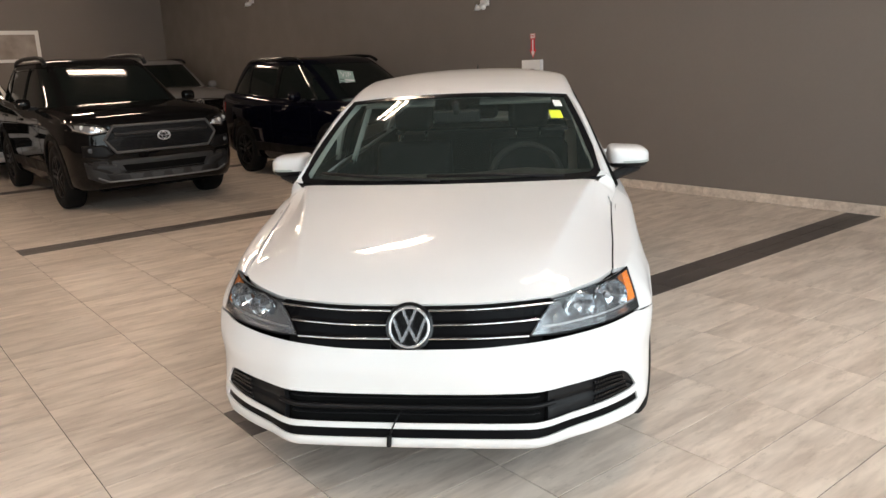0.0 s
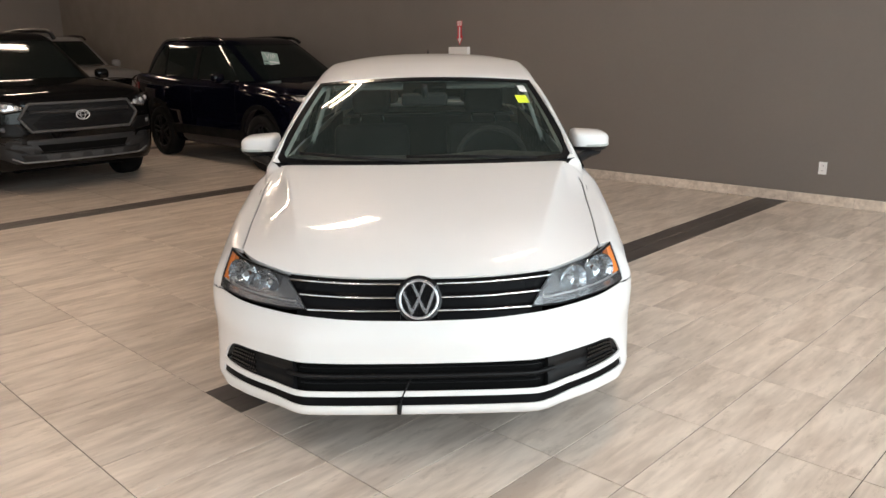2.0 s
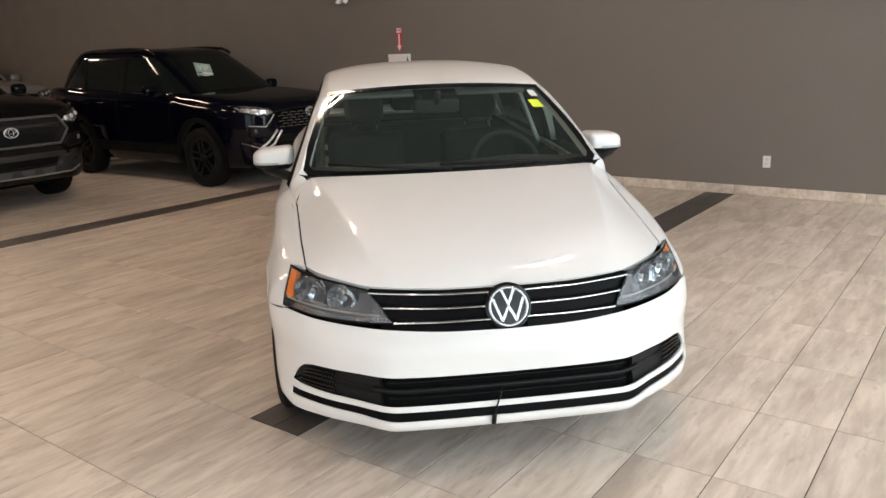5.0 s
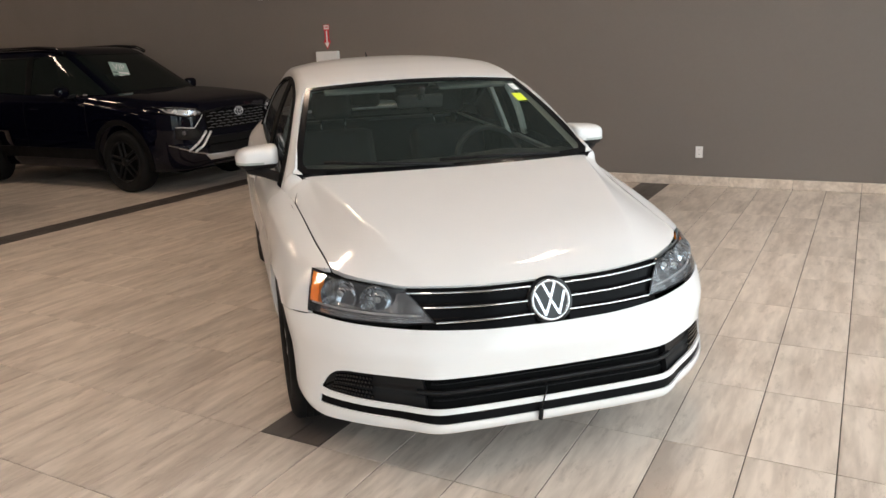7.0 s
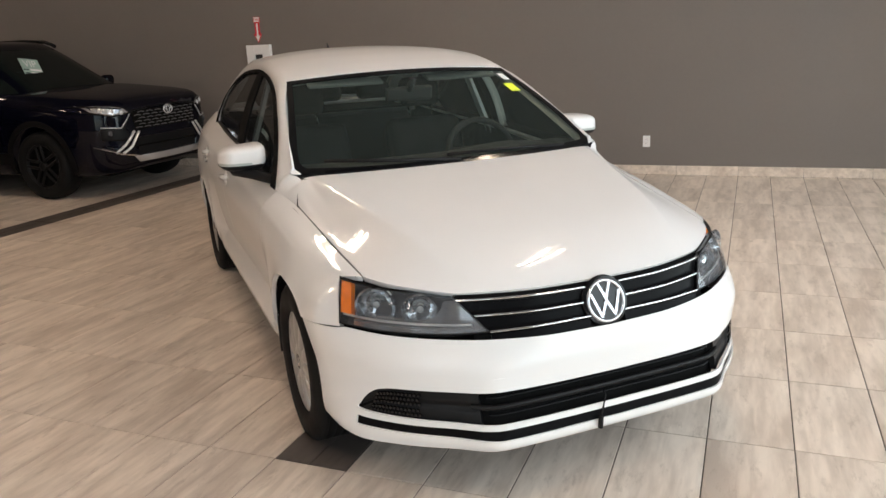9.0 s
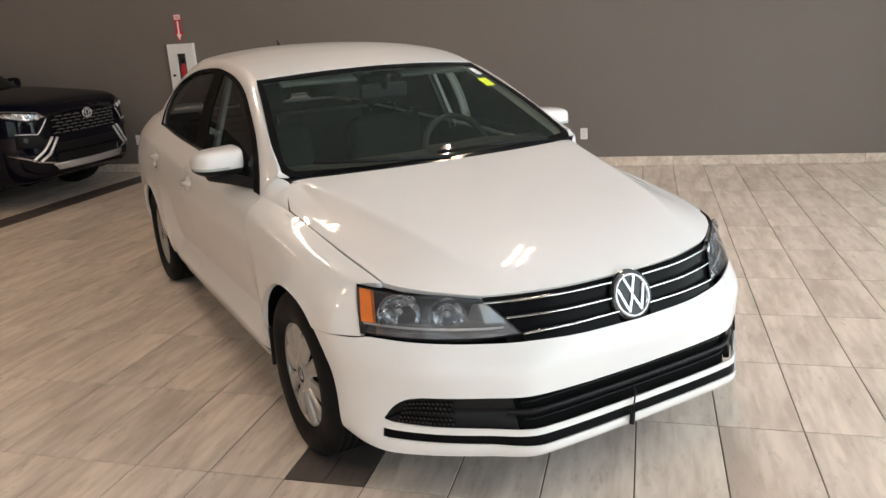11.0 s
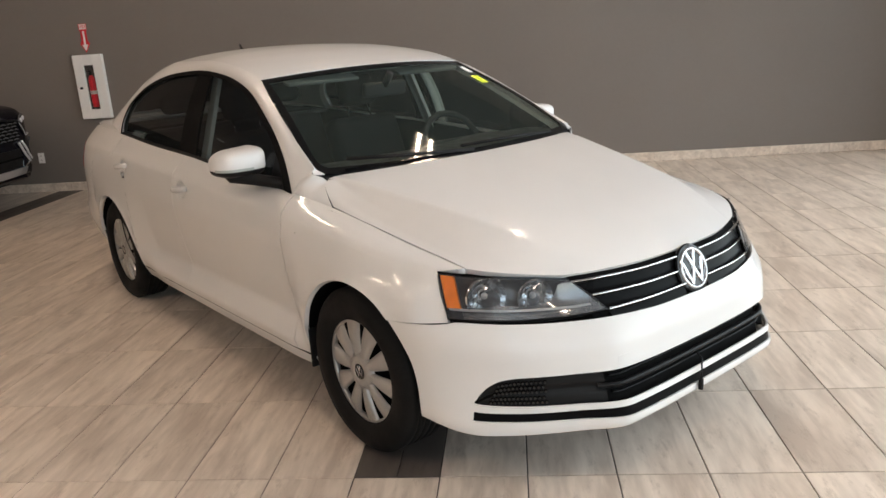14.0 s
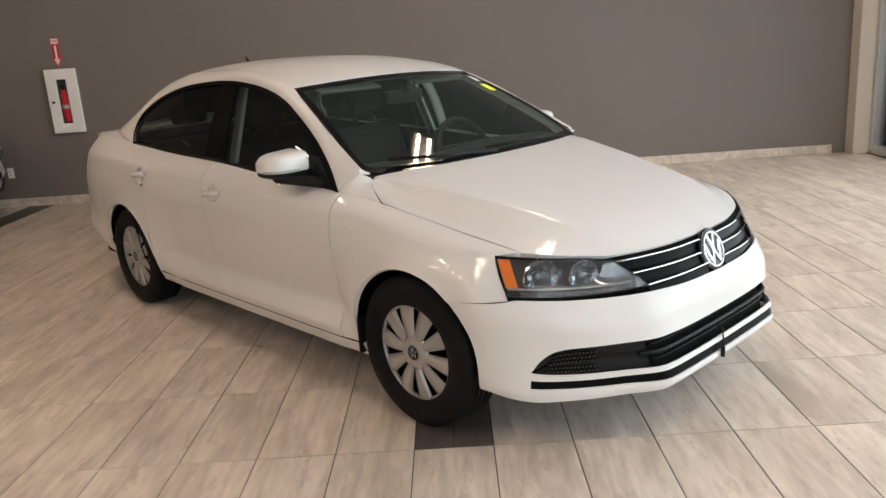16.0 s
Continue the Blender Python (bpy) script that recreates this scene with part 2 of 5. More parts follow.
# ---- white saloon car ----
PAINT = mat("white_paint", (0.745, 0.74, 0.73), 0.35, grain=0.012, scale=6, coat=0.75, spec=0.1)
GRILLE_BLACK = mat("grille_black", (0.004, 0.004, 0.0045), 0.3, grain=0.1, scale=40, spec=0.05)
GLOSS_BLACK = mat("gloss_black", (0.005, 0.005, 0.0055), 0.12, grain=0.1, scale=20, spec=0.4)
SATIN = mat("satin_black", (0.006, 0.006, 0.0065), 0.42, grain=0.1, scale=40, spec=0.2)
PLASTIC = mat("black_plastic", (0.009, 0.009, 0.0095), 0.5, grain=0.15, scale=120, bump=0.2, spec=0.18)
LINER = mat("black_liner", (0.004, 0.004, 0.004), 0.85, grain=0.2, scale=60, spec=0.08)
CHROME = mat("chrome", (0.82, 0.82, 0.83), 0.07, 1.0, grain=0.03, scale=30)
BRIGHT = mat("brushed_chrome", (0.70, 0.70, 0.72), 0.18, 0.85, grain=0.05, scale=30)
SILVER = mat("silver_cover", (0.43, 0.43, 0.425), 0.36, 0.7, grain=0.04, scale=40)
RUBBER = mat("tyre_rubber", (0.0065, 0.0065, 0.0065), 0.7, grain=0.2, scale=80, bump=0.3, spec=0.15)
AMBER = mat("amber_plastic", (0.95, 0.24, 0.008), 0.2, grain=0.15, scale=60, coat=0.5)
FABRIC = mat("dark_fabric", (0.009, 0.0095, 0.0095), 0.9, grain=0.2, scale=200, bump=0.3)
DASH = mat("dash_plastic", (0.014, 0.015, 0.0155), 0.6, grain=0.15, scale=200, bump=0.2)
TRIM_LIGHT = mat("grey_trim", (0.40, 0.43, 0.41), 0.7, grain=0.05, scale=80)
LAMP_HOUSE = mat("lamp_housing", (0.30, 0.30, 0.31), 0.17, 0.75, grain=0.1, scale=40)
WINDSCREEN = glass("windscreen_glass", (0.68, 0.78, 0.72), 0.0, 0.016, (0.60, 0.80, 0.70))
SIDE_GLASS = glass("side_glass", (0.30, 0.33, 0.32), 0.0, 0.008)
LENS = glass("lamp_lens", (0.94, 0.96, 0.97), 0.02, 0.035)
YELLOW = mat("yellow_paper", (0.72, 0.85, 0.05), 0.7, grain=0.04, scale=50)
PAPER = mat("white_paper", (0.72, 0.76, 0.75), 0.6, grain=0.04, scale=50)


def pc(xs, ys, t):
    """A smooth curve through knots that doesn't overshoot."""
    n = len(xs)
    if t <= xs[0]:
        return ys[0] + (ys[1] - ys[0]) / (xs[1] - xs[0]) * (t - xs[0])
    if t >= xs[-1]:
        return ys[-1] + (ys[-1] - ys[-2]) / (xs[-1] - xs[-2]) * (t - xs[-1])
    i = 0
    while t > xs[i + 1]:
        i += 1
    def d(k):
        return (ys[k + 1] - ys[k]) / (xs[k + 1] - xs[k])
    def m(k):
        if k == 0:
            return d(0)
        if k == n - 1:
            return d(n - 2)
        a, b = d(k - 1), d(k)
        return 0 if a * b <= 0 else 2 * a * b / (a + b) if abs(a + b) > 1e-9 else 0
    h = xs[i + 1] - xs[i]
    u = (t - xs[i]) / h
    return ((1 + 2 * u) * ys[i] + u * h * m(i)) * (1 - u) ** 2 + ((3 - 2 * u) * ys[i + 1] - (1 - u) * h * m(i + 1)) * u * u


class Curve:
    def __init__(self, *pts):
        self.t = [p[0] for p in pts]
        self.v = list(zip(*[p[1:] for p in pts]))

    def __call__(self, t):
        r = [pc(self.t, v, t) for v in self.v]
        return r[0] if len(r) == 1 else Vector(r)


def lerp(a, b, t):
    return a + (b - a) * t


def patch(fn, us, vs, core, rim=0.0, skip=None, bm=None):
    """A sheet of quads through fn(u, v), turned away from core, with an edge folded inwards by rim."""
    bm = bm or bmesh.new()
    rows = [[bm.verts.new(fn(u, v)) for v in vs] for u in us]
    made = []
    for i in range(len(us) - 1):
        for j in range(len(vs) - 1):
            if skip and skip((us[i] + us[i + 1]) / 2, (vs[j] + vs[j + 1]) / 2):
                continue
            made.append(bm.faces.new((rows[i][j], rows[i + 1][j], rows[i + 1][j + 1], rows[i][j + 1])))
    loose = [v for v in bm.verts if not v.link_faces]
    if loose:
        bmesh.ops.delete(bm, geom=loose, context="VERTS")
    bm.normal_update()
    core = Vector(core)
    if sum((f.calc_center_median() - core).dot(f.normal) * f.calc_area() for f in made) < 0:
        bmesh.ops.reverse_faces(bm, faces=made)
        bm.normal_update()
    if rim:
        fold(bm, rim)
    return bm


def fold(bm, rim):
    bm.normal_update()
    edges = [e for e in bm.edges if e.is_boundary]
    for e in edges:
        e.smooth = False
    normals = {tuple(v.co): v.normal.copy() for e in edges for v in e.verts}
    r = bmesh.ops.extrude_edge_only(bm, edges=edges)
    for v in r["geom"]:
        if isinstance(v, bmesh.types.BMVert):
            v.co = v.co - normals[tuple(v.co)] * rim


def steps(a, b, n):
    return [a + (b - a) * i / n for i in range(n + 1)]


def lathe(profile, n, axis="x", bm=None):
    """A turned solid: profile of (along, radius) about the axis."""
    bm = bm or bmesh.new()
    rings = []
    for a, r in profile:
        ring = []
        for k in range(n):
            th = 2 * math.pi * k / n
            c, s_ = r * math.cos(th), r * math.sin(th)
            ring.append(bm.verts.new((a, c, s_) if axis == "x" else (c, a, s_)))
        rings.append(ring)
    for p, q in zip(rings, rings[1:]):
        for k in range(n):
            bm.faces.new((p[k], p[(k + 1) % n], q[(k + 1) % n], q[k]))
    bmesh.ops.recalc_face_normals(bm, faces=bm.faces[:])
    return bm


def rod(points, radius, n=8, bm=None):
    """A round bar along a line of points."""
    bm = bm or bmesh.new()
    pts = [Vector(p) for p in points]
    rings = []
    for i, p in enumerate(pts):
        d = (pts[min(i + 1, len(pts) - 1)] - pts[max(i - 1, 0)]).normalized()
        a = d.orthogonal().normalized() if i == 0 else (rings[-1][1] - d * rings[-1][1].dot(d)).normalized()
        b = d.cross(a)
        rings.append(([bm.verts.new(p + (a * math.cos(2 * math.pi * k / n) + b * math.sin(2 * math.pi * k / n)) * radius) for k in range(n)], a))
    for (p, _), (q, _) in zip(rings, rings[1:]):
        for k in range(n):
            bm.faces.new((p[k], p[(k + 1) % n], q[(k + 1) % n], q[k]))
    bm.faces.new(rings[0][0])
    bm.faces.new(rings[-1][0])
    bmesh.ops.recalc_face_normals(bm, faces=bm.faces[:])
    return bm


def move(bm, m):
    bmesh.ops.transform(bm, matrix=m, verts=bm.verts[:])
    return bm


CORE = (0, 2.2, 0.5)
car = tagged(new("sedan_car"), "clean white four-door saloon parked on the tiles, no front plate", "car")
car.matrix_basis = pose(0.013, -0.027, 0, 0, 0, 44.22) @ Matrix.Scale(0.995, 4)

# front skin: plan lines at eight heights, each from the middle round to the wheel arch
NOSE_Z = [0.232, 0.265, 0.32, 0.43, 0.50, 0.57, 0.64, 0.74]
NOSE = [
    [(0, 0.015), (0.2, 0.017), (0.4, 0.026), (0.54, 0.115), (0.68, 0.225), (0.781, 0.335), (0.817, 0.42), (0.832, 0.51), (0.848, 0.7)],
    [(0, -0.01), (0.2, -0.008), (0.4, 0), (0.55, 0.105), (0.69, 0.22), (0.788, 0.335), (0.831, 0.42), (0.845, 0.51), (0.86, 0.7)],
    [(0, 0), (0.2, 0.002), (0.4, 0.012), (0.55, 0.11), (0.68, 0.22), (0.778, 0.335), (0.828, 0.43), (0.849, 0.51), (0.865, 0.7)],
    [(0, 0.018), (0.2, 0.022), (0.4, 0.04), (0.55, 0.12), (0.68, 0.225), (0.769, 0.335), (0.821, 0.43), (0.848, 0.51), (0.867, 0.7)],
    [(0, 0.014), (0.2, 0.02), (0.4, 0.046), (0.55, 0.12), (0.69, 0.225), (0.776, 0.335), (0.828, 0.43), (0.856, 0.52), (0.873, 0.7)],
    [(0, 0.03), (0.2, 0.04), (0.4, 0.08), (0.55, 0.155), (0.685, 0.255), (0.784, 0.375), (0.835, 0.46), (0.862, 0.54), (0.876, 0.7)],
    [(0, 0.065), (0.2, 0.077), (0.41, 0.13), (0.55, 0.205), (0.68, 0.3), (0.779, 0.42), (0.83, 0.5), (0.86, 0.58), (0.877, 0.72)],
    [(0, 0.105), (0.2, 0.12), (0.45, 0.195), (0.58, 0.275), (0.68, 0.365), (0.761, 0.5), (0.805, 0.575), (0.845, 0.66), (0.864, 0.79)],
]
NOSE_COL = [[[p[0] for p in row], [p[1] for p in row]] for row in NOSE]
IDX = list(range(9))


def nose(s, z):
    a = abs(s)
    xs = [pc(IDX, r[0], a) for r in NOSE_COL]
    ys = [pc(IDX, r[1], a) for r in NOSE_COL]
    return Vector((math.copysign(pc(NOSE_Z, xs, z), s), pc(NOSE_Z, ys, z), z))


def nose_in(s, z, d):
    """A point d behind the front skin."""
    p, e = nose(s, z), 0.02
    du, dv = nose(s + e, z) - nose(s - e, z), nose(s, z + e / 2) - nose(s, z - e / 2)
    n = du.cross(dv).normalized()
    if n.y > 0:
        n = -n
    return p - n * d


AXLE_F, AXLE_R, ARCH, HUB_Z = 0.88, 3.53, 0.350, 0.308
ROWS_Z = [
    Curve((0, .240), (2, .240), (3, .236), (4, .232), (5, .230), (6, .235), (8, .25)),
    Curve((0, .281), (2, .281), (3, .281), (4, .281), (4.8, .281), (5.05, .282), (5.4, .30), (8, .32)),
    Curve((0, .313), (2, .313), (3, .311), (4, .309), (4.8, .310), (5.05, .312), (5.4, .312), (8, .34)),
    Curve((0, .332), (2, .332), (3, .331), (4, .331), (4.8, .334), (5.05, .338), (5.4, .35), (8, .38)),
    Curve((0, .430), (2, .430), (3, .431), (4, .428), (4.4, .419), (4.7, .397), (4.9, .370), (5.05, .345), (5.4, .40), (6, .44), (8, .45)),
    Curve((0, .582), (1, .583), (2, .587), (3, .590), (4, .595), (5, .600), (5.4, .594), (6, .589), (7, .583), (8, .57)),
]
ROW_W = [0, 3, 4, 6, 10, 16]


def bumper_z(s, w):
    k = 0
    while k < 4 and w > ROW_W[k + 1]:
        k += 1
    return lerp(ROWS_Z[k](s), ROWS_Z[k + 1](s), (w - ROW_W[k]) / (ROW_W[k + 1] - ROW_W[k]))


def s_end(z):
    """Where the front skin meets the wheel arch."""
    dz = z - HUB_Z
    ya = AXLE_F - math.sqrt(max(ARCH ** 2 - dz * dz, 0.0))
    lo, hi = 5.5, 9.0
    for _ in range(18):
        mid = (lo + hi) / 2
        lo, hi = (mid, hi) if nose(mid, z).y < ya else (lo, mid)
    return lo


def bumper_pt(u, w):
    a = abs(u)
    z = bumper_z(a, w)
    if a > 5.1:
        s = 5.1 + (a - 5.1) / 2.9 * (s_end(z) - 5.1)
    else:
        s = a
    p = nose(s, z)
    return Vector((math.copysign(p.x, u), p.y, p.z))


half = steps(0, 2, 10)[:-1] + steps(2, 4.4, 18)[:-1] + steps(4.4, 5.1, 14)[:-1] + steps(5.1, 8, 12)
full = [-u for u in half[:0:-1]] + half
ws_rows = steps(0, 3, 4)[:-1] + steps(3, 4, 2)[:-1] + steps(4, 6, 3)[:-1] + steps(6, 10, 6)[:-1] + steps(10, 16, 9)
part("front_bumper", patch(bumper_pt, full, ws_rows, CORE, 0.007, lambda u, w: abs(u) < 5.05 and (3 < w < 4 or 6 < w < 10)), PAINT, car, smooth=True)

# lower grille: black bed, fins, side honeycomb, slot
part("lower_grille", patch(lambda u, w: nose_in(u, lerp(ROWS_Z[3](abs(u)) - .045, ROWS_Z[4](abs(u)) + .012, w), 0.045 if abs(u) < 3 else 0.045 - 0.0168 * (abs(u) - 3)), [-u for u in steps(0, 5.16, 32)[:0:-1]] + steps(0, 5.16, 32), steps(0, 1, 6), CORE), LINER, car, smooth=True)
part("lower_slot", patch(lambda u, w: nose_in(u, lerp(ROWS_Z[1](abs(u)) - .006, ROWS_Z[2](abs(u)) + .006, w), 0.0065), [-u for u in steps(0, 5.03, 30)[:0:-1]] + steps(0, 5.03, 30), [0, 0.5, 1], CORE), GRILLE_BLACK, car, smooth=True)
for zf, wide, deep in ((0.50, 2.6, 0.010), (0.24, 2.3, 0.030), (0.76, 2.3, 0.030)):
    def fin(u, w, zf=zf, deep=deep):
        z = lerp(ROWS_Z[3](abs(u)), ROWS_Z[4](abs(u)), zf)
        th = 2 * math.pi * w
        return nose_in(u, z + (0.009 if deep < .02 else .0035) * math.sin(th), deep + 0.012 + 0.010 * math.cos(th))
    part("grille_fin", patch(fin, [-u for u in steps(0, wide, 16)[:0:-1]] + steps(0, wide, 16), steps(0, 1, 8), (0, 2, 0.36)), SATIN, car, smooth=True)
for sg in (-1, 1):
    # closed shelves between the middle grille and the outer honeycomb
    part("grille_wing", patch(lambda u, w: nose_in(sg * u, lerp(ROWS_Z[3](u) - .016, ROWS_Z[4](u) + .004, w), lerp(0.02, 0.010, (u - 2.5) / 2.4) + 0.010 * math.exp(-((w - 0.52) / 0.07) ** 2)), steps(2.45, 4.95, 24), steps(0, 1, 14), CORE, 0.02), SATIN, car, smooth=True)
    comb = bmesh.new()
    for a in range(14):
        for b in range(5):
            u = 3.55 + a * 0.085 + (b % 2) * 0.04
            if u > 4.72 - 0.05 * b:
                continue
            w = 0.13 + b * 0.155 + (0.05 if b > 1 else 0)
            p = nose_in(sg * u, lerp(ROWS_Z[3](u), ROWS_Z[4](u), w), 0.006)
            d = bmesh.new()
            bmesh.ops.create_cone(d, segments=6, radius1=0.0062, radius2=0.0048, depth=0.006, cap_ends=True)
            move(d, Matrix.Translation(p) @ Matrix.Rotation(radians(sg * 42), 4, "Z") @ Matrix.Rotation(radians(90), 4, "X"))
            merge(comb, d)
    tagged(part("honeycomb", comb, GLOSS_BLACK, car), kind="stuff")

# upper grille
HOOD_EDGE = Curve((0, .714), (1, .713), (2, .712), (2.35, .712))
part("grille", patch(lambda u, w: nose_in(u, lerp(ROWS_Z[5](abs(u)) - .008, HOOD_EDGE(abs(u)) + .004, w), 0.020), [-u for u in steps(0, 2.3, 16)[:0:-1]] + steps(0, 2.3, 16), steps(0, 1, 5), CORE), LINER, car, smooth=True)
for k, (zm, zo, umax) in enumerate(((.701, .698, 2.32), (.656, .653, 2.12), (.615, .608, 1.98))):
    def bar(u, w, zm=zm, zo=zo, umax=umax, rr=1):
        th = 2 * math.pi * w
        z = lerp(zm, zo, (abs(u) / umax) ** 2)
        return nose_in(u, z + 0.0038 * math.sin(th), 0.002 + 0.005 * math.cos(th))
    for sg in (-1, 1):
        part("chrome_bar", patch(bar, [sg * u for u in steps(.33, umax, 14)], steps(0, 1, 8), (sg * .3, 0.5, zm)), CHROME, car, smooth=True)
    def louvre(u, w, zm=zm, zo=zo, umax=umax):
        z = lerp(zm, zo, (abs(u) / umax) ** 2) - 0.006 - 0.034 * w
        return nose_in(u, z, 0.009 + 0.005 * w - 0.006 * max(0, w - 0.75) * 4)
    for sg in (-1, 1):
        part("louvre", patch(louvre, [sg * u for u in steps(.33, umax, 14)], steps(0, 1, 8), CORE, 0.006), GRILLE_BLACK, car, smooth=True)
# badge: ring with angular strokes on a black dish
LEAN = Matrix.Translation((0, .084, .646)) @ Matrix.Rotation(radians(-20), 4, "X")
badge = part("badge", move(lathe([(0.0, 0.0), (0.0, 0.083), (-0.008, 0.085), (-0.014, 0.081), (-0.016, 0.074), (-0.014, 0.068), (-0.014, 0.0)], 40, "y"), LEAN), GLOSS_BLACK, car, "round black dish with a chrome ring")
part("ring", move(lathe([(-0.012, 0.061), (-0.019, 0.062), (-0.022, 0.066), (-0.019, 0.071), (-0.012, 0.074), (-0.010, 0.066), (-0.012, 0.061)], 40, "y"), LEAN), BRIGHT, badge, "chrome ring", True)


def strokes(scale, depth):
    """Angular strokes inside a ring: flat bars in chevrons, one mesh each."""
    made = []
    for pts in (((-0.34, 0.90), (0.0, 0.10), (0.34, 0.90)), ((-0.86, 0.42), (-0.40, -0.80), (0.0, 0.02), (0.40, -0.80), (0.86, 0.42))):
        for (ax, az), (bx, bz) in zip(pts, pts[1:]):
            bm = bmesh.new()
            made.append(bm)
            a, b = Vector((ax, 0, az)) * scale, Vector((bx, 0, bz)) * scale
            d = (b - a).normalized()
            n = Vector((d.z, 0, -d.x)) * 0.098 * scale
            a, b = a - d * 0.03 * scale, b + d * 0.03 * scale
            lo = [bm.verts.new(p) for p in (a - n, b - n, b + n, a + n)]
            hi = [bm.verts.new(p * 1.0 + Vector((0, -depth, 0))) for p in (a - n * 0.7, b - n * 0.7, b + n * 0.7, a + n * 0.7)]
            bm.faces.new(hi)
            for i in range(4):
                bm.faces.new((lo[i], lo[(i + 1) % 4], hi[(i + 1) % 4], hi[i]))
            bmesh.ops.recalc_face_normals(bm, faces=bm.faces[:])
    return made


for bar_bm in strokes(0.062, 0.006):
    part("stroke", move(bar_bm, LEAN @ Matrix.Translation((0, -.0135, 0))), BRIGHT, badge, "chrome stroke")

# headlamps
HL_LO = Curve((1.95, .606), (3, .601), (4, .602), (5.3, .607))
HL_HI = Curve((1.95, .712), (2.3, .712), (3, .723), (4, .734), (5.05, .742))


def lamp_pt(u, v, d, s0=(1.98, 2.33), s1=(5.26, 5.02)):
    s = lerp(lerp(s0[0], s0[1], v), lerp(s1[0], s1[1], v), u)
    return nose_in(s, lerp(HL_LO(s), HL_HI(s), v), d)


def sided(fn, sg):
    def g(u, v):
        p = fn(u, v)
        return Vector((p.x * sg, p.y, p.z))
    return g


REFLECT = mat("lamp_reflector", (0.78, 0.79, 0.81), 0.14, 1.0, grain=0.12, scale=90)
LAMP_DARK = mat("lamp_mask", (0.11, 0.11, 0.115), 0.22, 0.6, grain=0.08, scale=40)
MASK_TOP = Curve((0, .88), (.10, .84), (.20, .60), (.30, .40), (.45, .34), (.60, .36), (.80, .30), (1, .27))
for sg in (-1, 1):
    tip = lambda u: min(1.0, 0.10 + 3.2 * u)
    lamp = part("headlamp", patch(sided(lambda u, v: lamp_pt(u, v, (0.060 - 0.03 * abs(2 * v - 1) ** 3) * tip(u)), sg), steps(0, 1, 24), steps(0, 1, 10), CORE), LAMP_DARK, car, "clear headlamp with amber outer corner", True)
    for a, b in ((0, 0.014), (0.984, 1)):
        part("bezel", patch(sided(lambda u, v: lamp_pt(u, v, 0.001), sg), steps(a, b, 2), steps(0, 1, 10), CORE, 0.012 if a == 0 else 0.05), GLOSS_BLACK, lamp)
    for a, b in ((0, 0.045), (0.93, 1)):
        part("bezel", patch(sided(lambda u, v: lamp_pt(u, v, 0.0004 if v > .5 else 0.0012), sg), steps(0, 1, 20), steps(a, b, 2), CORE, 0.012), GLOSS_BLACK, lamp)
    lens = part("lens", patch(sided(lambda u, v: lamp_pt(u, v, -0.001 - 0.006 * (1 - (2 * v - 1) ** 2)), sg), steps(0.005, 0.995, 22), steps(0.03, 0.945, 9), CORE), LENS, lamp, "clear lens", True)
    lens.visible_shadow = False
    part("turn_signal", patch(sided(lambda u, v: lamp_pt(lerp(0.872, 0.983, u), lerp(0.26, 0.93, v), 0.006), sg), steps(0, 1, 8), steps(0, 1, 6), CORE, 0.02), AMBER, lamp, "amber corner reflector", True)
    # grey mask below and inside the bowls, with a bright light-guide along its foot
    part("mask", patch(sided(lambda u, v: lamp_pt(u, lerp(0.05, MASK_TOP(u), v), (0.014 + 0.016 * v) * tip(u)), sg), steps(0.015, 0.87, 30), steps(0, 1, 6), CORE, 0.012), LAMP_HOUSE, lamp, "grey inner mask", True)
    part("light_guide", patch(sided(lambda u, v: lamp_pt(u, lerp(0.215, 0.265, v), 0.010 * tip(u)), sg), steps(0.06, 0.97, 24), steps(0, 1, 2), CORE, 0.004), SILVER, lamp, "", True)
    for s, z, r in ((4.22, .674, .064), (3.22, .668, .056)):
        c = nose_in(s, z, 0.024)
        prof = [(-0.004, r * 1.08), (-0.010, r * 1.02), (0.000, r * 0.95), (0.016, r * 0.82), (0.030, r * 0.55), (0.038, r * 0.25), (0.038, 0.010)]
        m = Matrix.Translation((c.x * sg, c.y, c.z)) @ Matrix.Rotation(radians(sg * 24), 4, "Z")
        bowl = lathe(prof, 30, "y")
        for k, v_ in enumerate(bowl.verts):
            if k % 2 and 60 <= k < 180:
                v_.co.x, v_.co.z = v_.co.x * 0.988, v_.co.z * 0.988
        move(bowl, m)
        for v_ in bowl.verts:
            v_.co.z = max(min(v_.co.z, HL_HI(s) - .008), HL_LO(s) + .026)
        part("reflector", bowl, REFLECT, lamp, "fluted chrome bowl")
        bulb = bmesh.new()
        bmesh.ops.create_uvsphere(bulb, u_segments=12, v_segments=8, radius=0.011)
        part("bulb", move(bulb, m @ Matrix.Translation((0, 0.016, 0))), SILVER, lamp, "", True)

# bonnet
HOOD_FRONT = Curve((0, .112), (.2, .127), (.45, .200), (.58, .283), (.66, .365), (.70, .432))
HOOD_FZ = Curve((0, .718), (.2, .717), (.45, .716), (.58, .730), (.66, .741), (.70, .748))
HOOD_REAR = Curve((0, 1.118), (.3, 1.138), (.55, 1.192), (.68, 1.232), (.72, 1.215), (.755, 1.122))
HOOD_RZ = Curve((0, .972), (.3, .971), (.55, .967), (.68, .961), (.72, .938), (.755, .869))
RISE_MID = Curve((0, 0), (.03, .075), (.09, .20), (.24, .41), (.48, .63), (.78, .855), (1, 1))
RISE_EDGE = Curve((0, 0), (.03, .04), (.25, .26), (.5, .50), (.75, .74), (1, 1))


